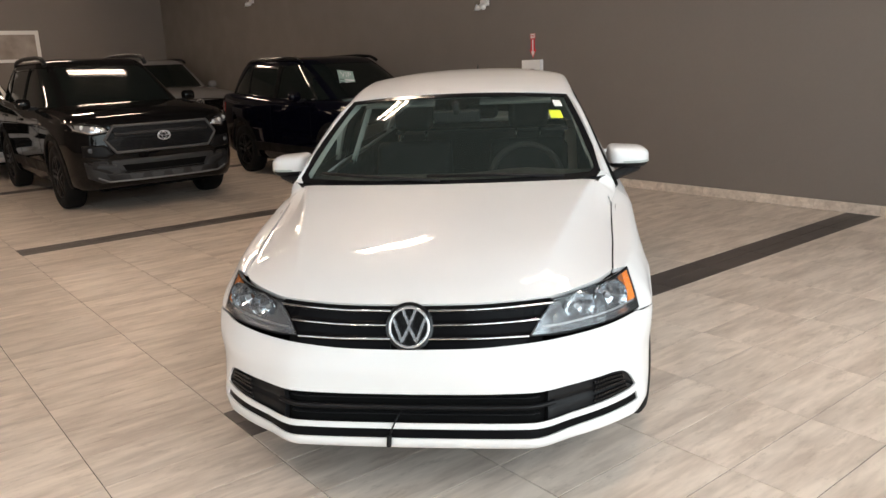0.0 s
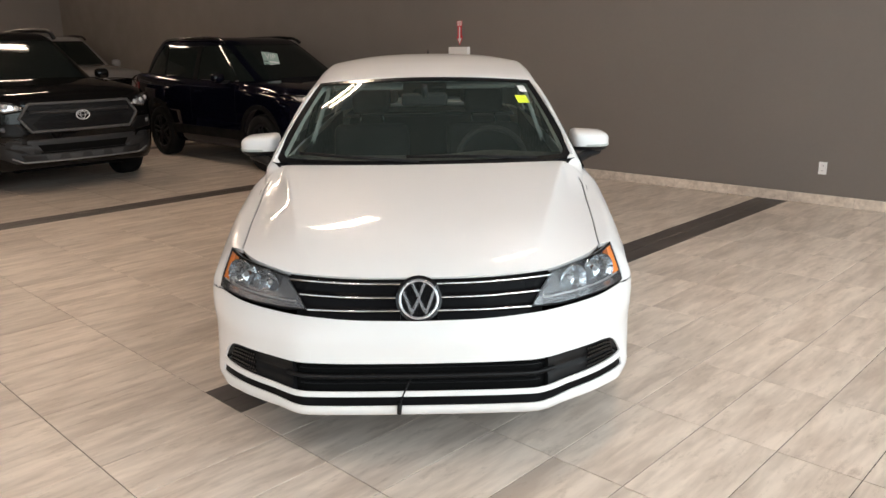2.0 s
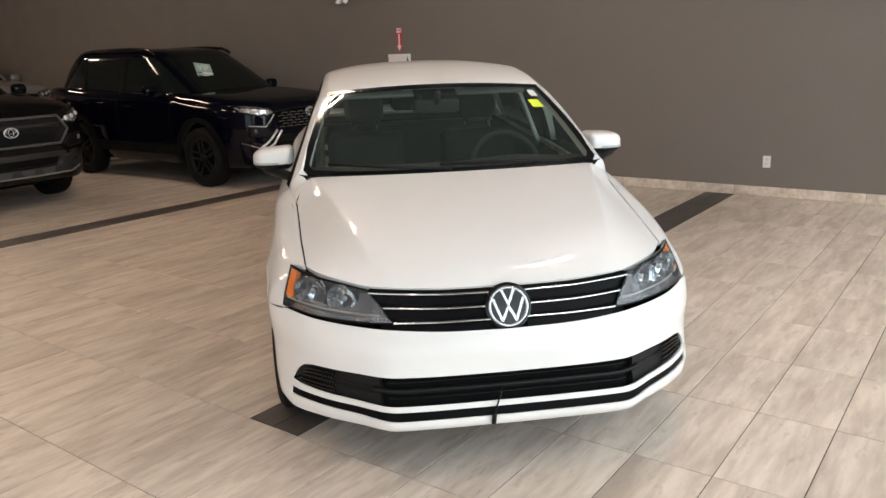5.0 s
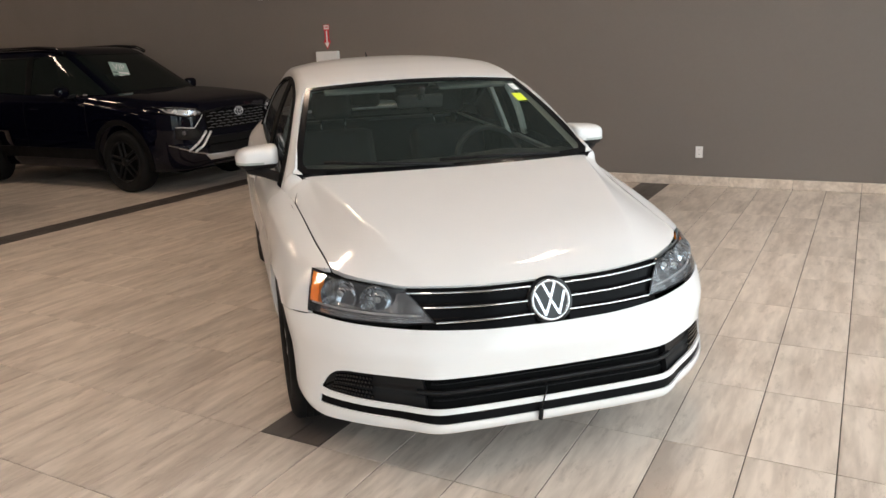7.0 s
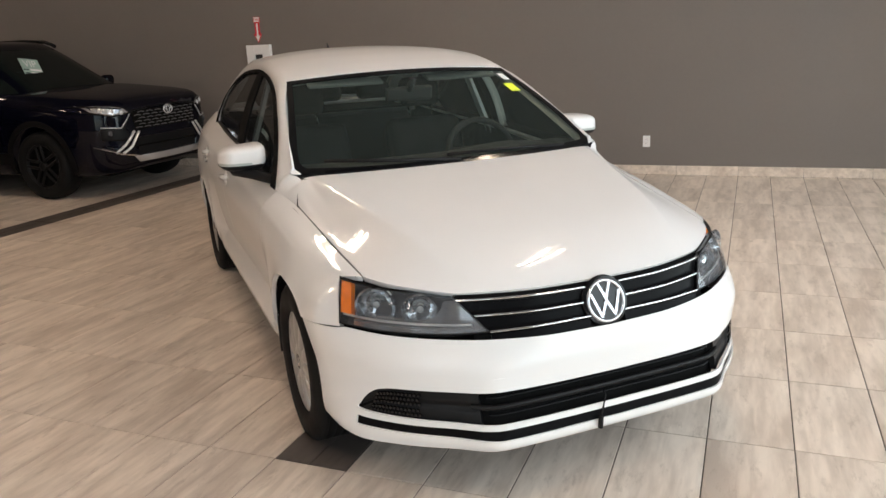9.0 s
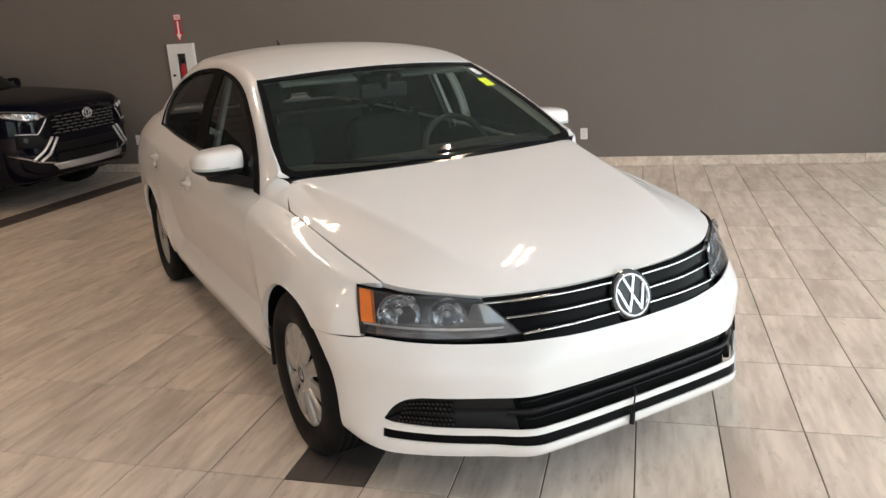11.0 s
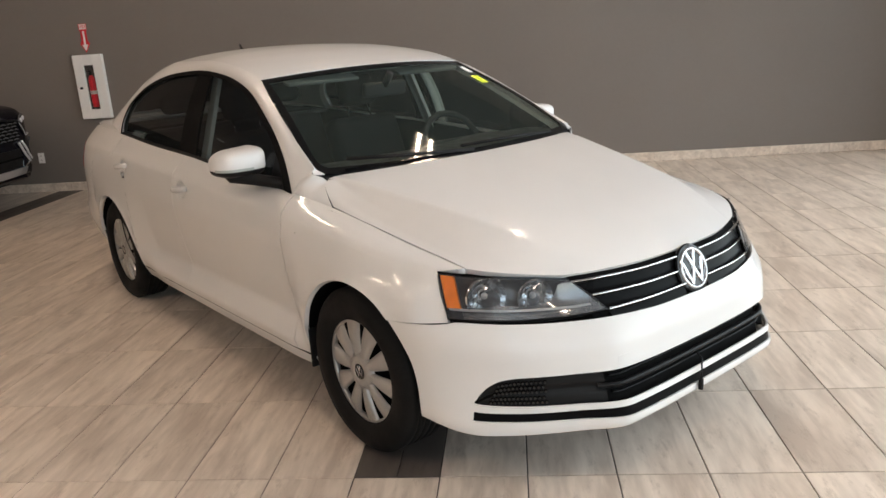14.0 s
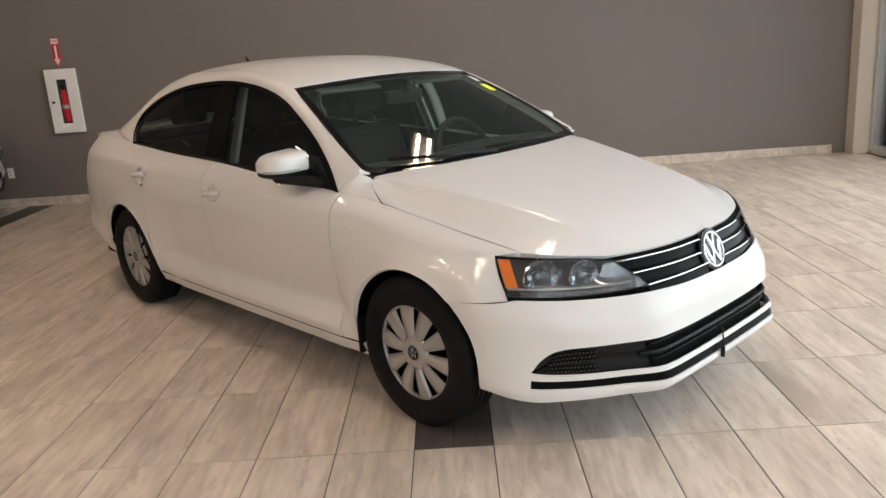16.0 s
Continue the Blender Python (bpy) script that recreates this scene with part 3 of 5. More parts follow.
def hood_prof(a, u):
    """Height across the bonnet: a flat crown, a soft crease, then a fall to the edge."""
    zc, ze = lerp(.718, .972, RISE_MID(u)), lerp(.748, .869, RISE_EDGE(u))
    ac = lerp(.58, .90, u ** 0.8)
    zk = lerp(zc, ze, 0.06) - 0.003
    # a raised shoulder along the crease
    h = 0.009 * min(1, max(0, (u - .04) / .22)) * min(1, max(0, (1.04 - u) / .14))
    if a <= ac:
        return lerp(zc, zk, (a / ac) ** 2.4) + h * (a / ac) ** 4
    t = (a - ac) / (1 - ac + 1e-6)
    return lerp(zk, ze, t ** 0.95) + h * (1 - t)


def hood_pt(v, u):
    a = abs(v)
    xa, xb = 0.700 * a, 0.755 * a
    y = lerp(HOOD_FRONT(xa), HOOD_REAR(xb), u)
    z = (hood_prof(max(0, a - .005), u) + hood_prof(a, u) + hood_prof(min(1, a + .005), u)) / 3
    z += (HOOD_FZ(xa) - hood_prof(a, 0)) * (1 - u) ** 7 + (HOOD_RZ(xb) - hood_prof(a, 1)) * u ** 7
    x = lerp(xa, xb, u)
    edge = Curve((.43, .699), (.55, .7085), (.68, .7205), (.88, .7335), (1.12, .7515))(max(y, .43)) if a > 0.8 else x
    x = lerp(x, edge * a, max(0, (a - .8) / .2) ** 2) if a > .8 else x
    return Vector((math.copysign(x, v), y, z))


hv = steps(0, 0.5, 8)[:-1] + steps(0.5, 1, 56)
part("bonnet", patch(hood_pt, [-v for v in hv[:0:-1]] + hv, steps(0, 0.12, 8)[:-1] + steps(0.12, 1, 26), (0, 1, 0), 0.02), PAINT, car, smooth=True)

# body side: sections of (half width, height) from the belt down
SIDE_Y = [.43, .55, .68, .88, 1.12, 1.35, 1.8, 2.4, 2.9, 3.5, 3.9, 4.3, 4.55]
SIDE = [
    [(0.705, 0.748), (0.725, 0.741), (0.744, 0.7), (0.77, 0.65), (0.799, 0.59), (0.822, 0.5), (0.824, 0.4), (0.814, 0.3)],
    [(0.715, 0.768), (0.764, 0.754), (0.808, 0.7), (0.843, 0.645), (0.861, 0.585), (0.86, 0.5), (0.855, 0.4), (0.84, 0.3)],
    [(0.727, 0.79), (0.794, 0.768), (0.838, 0.71), (0.863, 0.64), (0.87, 0.57), (0.87, 0.5), (0.861, 0.4), (0.841, 0.3)],
    [(0.74, 0.827), (0.814, 0.8), (0.858, 0.735), (0.879, 0.66), (0.885, 0.59), (0.885, 0.5), (0.875, 0.4), (0.85, 0.3)],
    [(0.758, 0.869), (0.828, 0.835), (0.863, 0.77), (0.879, 0.68), (0.881, 0.56), (0.875, 0.42), (0.852, 0.29), (0.812, 0.2)],
    [(0.792, 0.903), (0.842, 0.862), (0.87, 0.8), (0.884, 0.69), (0.884, 0.56), (0.876, 0.42), (0.853, 0.29), (0.812, 0.2)],
    [(0.788, 0.926), (0.842, 0.884), (0.872, 0.825), (0.886, 0.71), (0.886, 0.57), (0.877, 0.42), (0.853, 0.29), (0.812, 0.2)],
    [(0.778, 0.966), (0.84, 0.915), (0.872, 0.85), (0.888, 0.73), (0.888, 0.58), (0.878, 0.42), (0.853, 0.29), (0.812, 0.2)],
    [(0.77, 0.983), (0.836, 0.93), (0.87, 0.865), (0.888, 0.74), (0.888, 0.58), (0.878, 0.42), (0.853, 0.29), (0.812, 0.2)],
    [(0.752, 1.014), (0.825, 0.955), (0.866, 0.885), (0.888, 0.75), (0.893, 0.6), (0.888, 0.45), (0.86, 0.31), (0.812, 0.21)],
    [(0.725, 1.026), (0.797, 0.96), (0.842, 0.885), (0.874, 0.76), (0.878, 0.6), (0.87, 0.45), (0.84, 0.31), (0.8, 0.23)],
    [(0.67, 1.022), (0.735, 0.955), (0.78, 0.88), (0.806, 0.76), (0.812, 0.6), (0.825, 0.45), (0.79, 0.32), (0.75, 0.26)],
    [(0.54, 1.005), (0.6, 0.945), (0.64, 0.87), (0.665, 0.75), (0.675, 0.6), (0.71, 0.45), (0.68, 0.34), (0.64, 0.28)],
]
SX = [[sec[k][0] for sec in SIDE] for k in range(8)]
SZ = [[sec[k][1] for sec in SIDE] for k in range(8)]
R8 = list(range(8))


def side_rz(y, r):
    return pc(R8, [pc(SIDE_Y, SX[k], y) for k in range(8)], r), pc(R8, [pc(SIDE_Y, SZ[k], y) for k in range(8)], r)


def side_at(y, z):
    """Half width of the body at a length and height."""
    xs, zs = [pc(SIDE_Y, SX[k], y) for k in range(8)], [pc(SIDE_Y, SZ[k], y) for k in range(8)]
    lo, hi = 0.0, 7.0
    for _ in range(22):
        mid = (lo + hi) / 2
        lo, hi = (mid, hi) if pc(R8, zs, mid) > z else (lo, mid)
    x = pc(R8, xs, lo)
    x += 0.008 * math.exp(-abs(lo - 1.45) / 0.40) * min(1, max(0, (y - .6) / .5))
    # lower doors: a hollow, a crease and a flare down to the sill
    ends = min(1, max(0, (y - 1.24) / .12)) * min(1, max(0, (3.19 - y) / .25))
    x += ends * (0.060 * min(1, max(0, (0.405 - z) / 0.09)) - 0.043 * min(1, max(0, (0.75 - z) / 0.33)) ** 1.15)
    for ax in (AXLE_F, AXLE_R):
        d = math.hypot(y - ax, z - HUB_Z) - ARCH
        if d < 0.2:
            x += 0.009 * math.exp(-max(d, 0) / 0.022) * (0 if y < 0.55 else 1)
    return x


def belt(y):
    return pc(SIDE_Y, SX[0], y), pc(SIDE_Y, SZ[0], y)


def arch_z(y, axle, floor_z):
    d = abs(y - axle)
    return HUB_Z + math.sqrt(ARCH ** 2 - d * d) if d < ARCH * 0.985 else floor_z


def side_panel(name, y0, y1, low, label="", n=30, rows=44, gap=0.0026, sg=1, lead=None, tail=None, top=None, cups=()):
    """A panel of the body side between two lengths, from the belt to low(y). lead and tail shift the ends with height."""
    def pt(u, v):
        y = lerp(y0 + gap, y1 - gap, u)
        zt, zb = (top(y) if top else belt(y)[1]), low(y)
        z = lerp(zt, zb, v)
        if lead:
            y = y + (LAMP_EDGE(zt - z) if lead is LAMP_EDGE else lead(z)) * (1 - u)
        if tail:
            y = y + tail(z) * u
        z = lerp(top(y) if top else belt(y)[1], low(y), v)
        return Vector((sg * side_at(y, z), y, z))
    us = steps(0, 1, n)
    for ax in (AXLE_F, AXLE_R):
        for e in (-0.985, 0.985, -0.975, 0.975, -0.94, 0.94, -0.87, 0.87):
            k = (ax + e * ARCH - y0) / (y1 - y0)
            if 0.004 < k < 0.996:
                us += [k - 0.0006, k + 0.0006] if abs(e) == 0.985 else [k]
    extra = us[n + 1:]
    for hy, hz in cups:
        extra += [(hy + .058 * k / 6 - y0) / (y1 - y0) for k in range(-8, 11)]
    us = sorted([u for u in us[:n + 1] if u in (0, 1) or all(abs(u - e) > .006 for e in extra)] + extra)
    def in_cup(u, v):
        p = pt(u, v)
        return any(((p.y - hy) / .058) ** 2 + ((p.z - hz) / .042) ** 2 < .90 for hy, hz in cups)
    return part(name, patch(pt, us, steps(0, 1, rows), (0, (y0 + y1) / 2, 0.5), 0.018, in_cup if cups else None), PAINT, car, label, True)


SILL = 0.272
LAMP_EDGE = Curve((0, -.010), (.006, .02), (.014, .046), (.024, .058), (.045, .046), (.10, .012), (.16, -.018), (.3, -.03))
JOINT = Curve((.40, .5975), (.46, .5905), (.53, .5850), (.58, .5787), (.62, .5742), (.66, .570))
for sg in (-1, 1):
    side_panel("front_wing", 0.44, 1.335, lambda y: max(JOINT(y), arch_z(y, AXLE_F, 0)) if y < AXLE_F else arch_z(y, AXLE_F, SILL), sg=sg, n=44, lead=LAMP_EDGE)
    fd = side_panel("front_door", 1.335, 2.45, lambda y: SILL, sg=sg, cups=((2.335, .822),))
    rd = side_panel("rear_door", 2.45, 3.44, lambda y: arch_z(y, AXLE_R, SILL), sg=sg, n=36, tail=lambda z: -0.10 * max(0, (0.9 - z) / 0.3) if z > 0.6 else -0.10, cups=((3.215, .858),))
    side_panel("rear_wing", 3.34, 4.55, lambda y: max(0.272, arch_z(y, AXLE_R, 0.272)), sg=sg, n=40, lead=lambda z: (0.10 - 0.10 * max(0, (0.9 - z) / 0.3)) if z > 0.6 else 0.0)
    part("sill", patch(lambda u, v: Vector((sg * (side_at(u, lerp(SILL - .0065, .205, v)) - 0.004 * (1 - v)), u, lerp(SILL - .0065, .205, v))), steps(1.205, 3.205, 20), steps(0, 1, 6), (0, 2.2, 0.5), 0.03), PAINT, car, smooth=True)
    for door, y, z in ((fd, 2.335, 0.822), (rd, 3.215, 0.858)):
        x = side_at(y, z)
        def cup(u, v, x=x, y=y, z=z):
            return Vector((sg * (side_at(y + 0.058 * u, z + 0.042 * v) + 0.0012 - 0.024 * max(0, 1 - u * u - v * v) ** .7), y + 0.058 * u, z + 0.042 * v))
        part("handle_cup", patch(cup, steps(-1.32, 1.32, 22), steps(-1.32, 1.32, 22), (0, y, z), 0, lambda u, v: u * u + v * v > 1.66), PAINT, door, "", True)
        pts = [(sg * (side_at(y + 0.080 * k, z + 0.012) + 0.026 - 0.020 * k ** 4), y + 0.080 * k, z + 0.006 - .008 * k) for k in steps(-1, 1, 12)]
        hb = rod(pts, 0.0115, 10)
        for v_ in hb.verts:
            v_.co.z = z + 0.010 + (v_.co.z - z - 0.010) * 1.15
        part("handle", hb, PAINT, door, "white pull handle", True)
    # rubbing crease lip under the belt: black window strip
    part("belt_strip", patch(lambda u, v: Vector((sg * (belt(u)[0] + 0.004 - 0.012 * v), u, belt(u)[1] - 0.004 + 0.016 * v)), steps(1.36, 3.53, 30), steps(0, 1, 2), (0, 2.2, 0.5), 0.004), SATIN, car, smooth=True)
    # wheel housings
    for ax, xi in ((AXLE_F, .48), (AXLE_R, .50)):
        hs = lathe([(sg * 0.868, ARCH - 0.004), (sg * 0.84, ARCH + 0.012), (sg * xi, ARCH + 0.012), (sg * xi, 0.02)], 48)
        bmesh.ops.delete(hs, geom=[f for f in hs.faces if f.calc_center_median().z < -0.03], context="FACES")
        for v_ in hs.verts:
            if abs(v_.co.x) > .80:
                v_.co.x = sg * min(abs(v_.co.x), side_at(v_.co.y + ax, v_.co.z + HUB_Z) - .010)
        part("wheel_housing", move(hs, Matrix.Translation((0, ax, HUB_Z))), LINER, car, smooth=True)
    part("mud_flap", box(min(sg * .70, sg * .868), 1.212, 0.225, max(sg * .70, sg * .868), 1.222, 0.39, 0.004), PLASTIC, car)

    # black strips just under the skin, put in as the shade of the shut lines
    def seam(y_of):
        return patch(lambda u, v: Vector((sg * (side_at(y_of(u), u) - 0.005), y_of(u) + 0.012 * v, u)), steps(.275, .893, 40), [-1, 0, 1], (0, 2.2, .5))
    for yf in (lambda z: 1.335, lambda z: 2.45, lambda z: 3.44 - 0.10 * min(1, max(0, (0.9 - z) / 0.3))):
        part("door_gap_shade", seam(yf), LINER, car, smooth=True)
    part("wing_gap_shade", patch(lambda u, v: Vector((sg * (side_at(u, JOINT(u) + .012 * v) - 0.004), u, JOINT(u) + .012 * v)), steps(.49, .60, 8), [-1, 0, 1], (0, 1, .5)), LINER, car, smooth=True)
    part("bonnet_gap_shade", patch(lambda u, v: Vector((sg * (belt(u)[0] + .016 * v), u, belt(u)[1] - .006)), steps(.45, 1.12, 12), [-1, 0, 1], (0, .8, 0)), LINER, car, smooth=True)
    part("sill_gap_shade", patch(lambda u, v: Vector((sg * (side_at(u, SILL) - .006), u, SILL - .003 + .005 * v)), steps(1.22, 3.19, 12), [-1, 0, 1], (0, 2.2, .5)), LINER, car, smooth=True)

# cabin: outline of the side windows and the line of screen, roof edge and rear screen
DLO = Curve((0, .796, 1.353, .903), (1, .760, 1.44, .99), (2, .718, 1.577, 1.095), (3, .672, 1.784, 1.212), (4, .648, 1.903, 1.267), (5, .632, 2.021, 1.306), (6, .614, 2.254, 1.351), (7, .605, 2.557, 1.372), (8, .612, 2.91, 1.356), (9, .633, 3.213, 1.305), (10, .655, 3.38, 1.249), (11, .687, 3.515, 1.17), (12, .722, 3.555, 1.085), (13, .752, 3.53, 1.016))
TOP = Curve((0, .735, 1.280, .984), (1, .714, 1.395, 1.046), (2, .685, 1.545, 1.127), (3, .645, 1.735, 1.227), (4, .612, 1.86, 1.287), (5, .587, 1.925, 1.323), (6, .574, 2.20, 1.388), (7, .568, 2.55, 1.418), (8, .560, 2.92, 1.417), (9, .555, 3.17, 1.389), (10, .552, 3.38, 1.346), (11, .578, 3.66, 1.226), (12, .605, 3.90, 1.130), (13, .625, 4.06, 1.062))


def frame_pt(t, v):
    a, b = DLO(t), TOP(t)
    p = lerp(a, b, v)
    bulge = max(0.0, math.sin(math.pi * v)) * (0.010 if t < 10 else 0.014 + 0.02 * (t - 10) / 3)
    return Vector((p.x + bulge * 0.8, p.y, p.z + bulge * 0.6))


for sg in (-1, 1):
    # the screen pillar laps a little over the edge of the glass
    part("roof_pillar", patch(sided(lambda t, v: frame_pt(t, v * (1 + 0.07 * min(1, max(0, 5 - t)))) + Vector((0, -.004, .008)) * v * min(1, max(0, 5 - t)), sg), steps(0, 13, 78), steps(0, 1, 9), CORE, 0.012), PAINT, car, smooth=True)
    part("pillar_trim", patch(sided(lambda t, v: frame_pt(t, lerp(0.06, 0.96, v)) - Vector((0.035, 0, 0.02)), sg), steps(5.3, 12.9, 40), steps(0, 1, 4), CORE), TRIM_LIGHT, car, smooth=True)
    part("screen_trim", patch(sided(lambda t, v: TOP(t) + Vector((-0.012 - 0.024 * v, 0.012 + 0.02 * v, -0.018 - 0.010 * v)), sg), steps(0.1, 5.2, 20), [0, .5, 1], CORE), TRIM_LIGHT, car, smooth=True)
    part("inner_pillar", patch(lambda u, v: Vector((sg * lerp(.735, .585, v), lerp(2.335 + .04 * v, 2.40 + .04 * v, u), lerp(.93, 1.34, v))), [0, .5, 1], steps(0, 1, 5), CORE, 0.02), TRIM_LIGHT, car, smooth=True)
    # cowl corner beside the bonnet and C-pillar foot
    CORNER = Curve((0, .758, 1.121, .869), *[(k, x, HOOD_REAR(x) + .004, HOOD_RZ(x) - .001) for k, x in ((.25, .738), (.42, .722), (.58, .705))], (.76, .722, 1.245, .968), (.9, .746, 1.262, .979), (1, .738, 1.281, .988))
    def corner(u, v):
        yy = lerp(1.121, 1.353, u)
        low = Vector((belt(yy)[0], yy, belt(yy)[1]))
        top = CORNER(u)
        p = lerp(low, top, v)
        k = math.sin(math.pi * v) * 0.0105 * u
        return Vector((sg * (p.x + .8 * k), p.y, p.z + .6 * k))
    part("cowl_corner", patch(corner, steps(0, 1, 24), steps(0, 1, 8), (0, 1.3, 0.5)), PAINT, car, smooth=True)
    part("pillar_foot", patch(lambda u, v: lerp(lerp(Vector((sg * .752, 3.53, 1.016)), Vector((sg * .625, 4.06, 1.062)), u), Vector((sg * belt(lerp(3.53, 4.25, u))[0], lerp(3.53, 4.25, u), belt(lerp(3.53, 4.25, u))[1])), v) + Vector((0, 0, 0.004 * math.sin(math.pi * v))), steps(0, 1, 10), steps(0, 1, 6), (0, 3.8, 0.5)), PAINT, car, smooth=True)

# roof, screens, boot
ROOF_Z = Curve((1.80, 1.338), (1.84, 1.352), (2.0, 1.395), (2.2, 1.432), (2.5, 1.460), (2.8, 1.467), (3.0, 1.458), (3.2, 1.432), (3.36, 1.395))
ROOF_T = Curve((0, 5), (0.14, 6), (0.4, 7), (0.68, 8), (0.9, 9), (1.0, 10))


def roof_pt(x, u, drop=0.0):
    e = TOP(ROOF_T(u))
    yc = lerp(1.838, 3.40, u)
    y = lerp(yc, e.y, x * x)
    zc = ROOF_Z(yc)
    z = lerp(zc, e.z, 0.55 * x * x + 0.45 * x ** 4)
    return Vector((e.x * x, y, z - drop))


part("roof", patch(roof_pt, steps(-1, 1, 28), steps(0, 1, 36), (0, 2.5, 0), 0.012), PAINT, car, smooth=True)
part("headliner", patch(lambda x, u: roof_pt(x * 0.96, lerp(0.03, 0.97, u), 0.045), steps(-1, 1, 10), steps(0, 1, 12), (0, 2.5, 0)), TRIM_LIGHT, car, smooth=True)


def screen_pt(x, v, lift=0.0):
    b = Vector((.742 * x, 1.114 + .150 * x * x, .965 + 0.012 * x ** 4))
    t = Vector((.587 * x, 1.836 + .088 * x * x, 1.351 - .028 * x * x))
    p = lerp(b, t, v)
    k = math.sin(math.pi * v) * 0.016 + lift
    return p + Vector((0, -0.46 * k, 0.89 * k))


ws = part("windscreen", patch(lambda x, v: screen_pt(x, lerp(0.02, 0.985, v), -0.004), steps(-0.985, 0.985, 24), steps(0, 1, 16), CORE), WINDSCREEN, car, "tinted windscreen with two paper stickers", True)
ws.visible_shadow = False
for a, b, c, d in ((-1, -0.955, 0, 1), (0.955, 1, 0, 1), (-1, 1, 0.955, 1), (-1, 1, 0, 0.05)):
    part("screen_seal", patch(lambda x, v: screen_pt(x, v, -0.001), steps(a, b, 24 if b - a > 1 else 2), steps(c, d, 14 if d - c > 0.5 else 2), CORE, 0.006), GLOSS_BLACK, car, smooth=True)
for sg in (-1, 1):
    # rounded lower corners: body colour outside, black band inside the curve
    arc = lambda v: 1 - 0.055 * max(0, min(1, 1 - v / 0.11)) ** 2
    part("screen_corner", patch(lambda u, v: screen_pt(sg * lerp(arc(v), 1.0, u), v, 0.0025), steps(0, 1, 4), steps(-0.004, 0.11, 12), CORE, 0.003), PAINT, car, smooth=True)
    part("corner_seal", patch(lambda u, v: screen_pt(sg * lerp(arc(v) - 0.048 - 0.05 * max(0, 1 - v / .13) ** 2, min(arc(v) + 0.01, 0.985), u), v, 0.0005), steps(0, 1, 4), steps(0, 0.15, 12), CORE, 0.004), GLOSS_BLACK, car, smooth=True)
part("cowl", patch(lambda x, v: Vector((lerp(.715, .742, v) * x, lerp(HOOD_REAR(abs(.715 * x)) - .006, 1.125 + .150 * x * x, v), lerp(HOOD_RZ(abs(.715 * x)) - .022, .968, v))), steps(-1, 1, 20), [0, .5, 1], (0, 1.2, 0.5)), PLASTIC, car, smooth=True)
part("rear_screen", patch(lambda x, v: lerp(Vector((.545 * x, 3.40 - .04 * x * x, 1.385 - .05 * x * x)), Vector((.62 * x, 4.13 - .07 * x * x, 1.065)), v) + Vector((0, 0.3, 0.6)) * 0.02 * math.sin(math.pi * v), steps(-1, 1, 14), steps(0, 1, 8), CORE), glass("rear_glass", (0.13, 0.15, 0.14)), car, smooth=True)
part("boot_lid", patch(lambda x, v: Vector((lerp(.625, .60, v) * x * (1 - 0.02 * v), lerp(4.11 - .06 * x * x, 4.56 - .06 * x * x, v), 1.062 + 0.008 * math.sin(math.pi * v) - .01 * x * x - .02 * v)), steps(-1, 1, 14), steps(0, 1, 10), (0, 4.3, 0.5), 0.02), PAINT, car, smooth=True)
for sg in (-1, 1):
    part("boot_shoulder", patch(lambda u, v: lerp(Vector((sg * .61, u, 1.03)), Vector((sg * belt(u)[0], u, belt(u)[1])), v), steps(3.95, 4.55, 8), [0, .5, 1], (0, 4.2, 0.5)), PAINT, car, smooth=True)
part("tail_panel", patch(lambda x, v: Vector((lerp(.60, .66, v) * x, 4.56 - .06 * x * x + .03 * math.sin(math.pi * v), lerp(1.02, .27, v))), steps(-1, 1, 14), steps(0, 1, 10), CORE), PAINT, car, smooth=True)
for sg in (-1, 1):
    part("tail_lamp", patch(lambda u, v: Vector((sg * (side_at(lerp(4.28, 4.56, u), lerp(.93, .76, v)) + .004), lerp(4.28, 4.56, u), lerp(.93, .76, v))), steps(0, 1, 6), steps(0, 1, 4), CORE, 0.01), mat("red_lens", (0.25, 0.01, 0.01), 0.15, grain=0.1, scale=60, coat=0.5), car, "dark red lens", True)
part("underbody", box(-0.72, 0.35, 0.19, 0.72, 4.4, 0.30, 0.02), LINER, car)
# added black box: keeps the gap behind the lower grille dark
part("grille_blackout", box(-0.72, 0.31, 0.24, 0.72, 0.36, 0.50, 0.01), LINER, car)
part("engine_bulkhead", box(-0.46, 0.26, 0.22, 0.46, 1.10, 0.66, 0.03), LINER, car)
fin_bm = bmesh.new()
bmesh.ops.create_cone(fin_bm, segments=8, radius1=0.020, radius2=0.005, depth=0.088, cap_ends=True)
move(fin_bm, Matrix.Translation((0, 3.315, 1.455)) @ Matrix.Rotation(radians(-35), 4, "X") @ Matrix.Diagonal((0.5, 1.6, 1, 1)))
part("aerial", fin_bm, PLASTIC, car, "short black aerial", True)

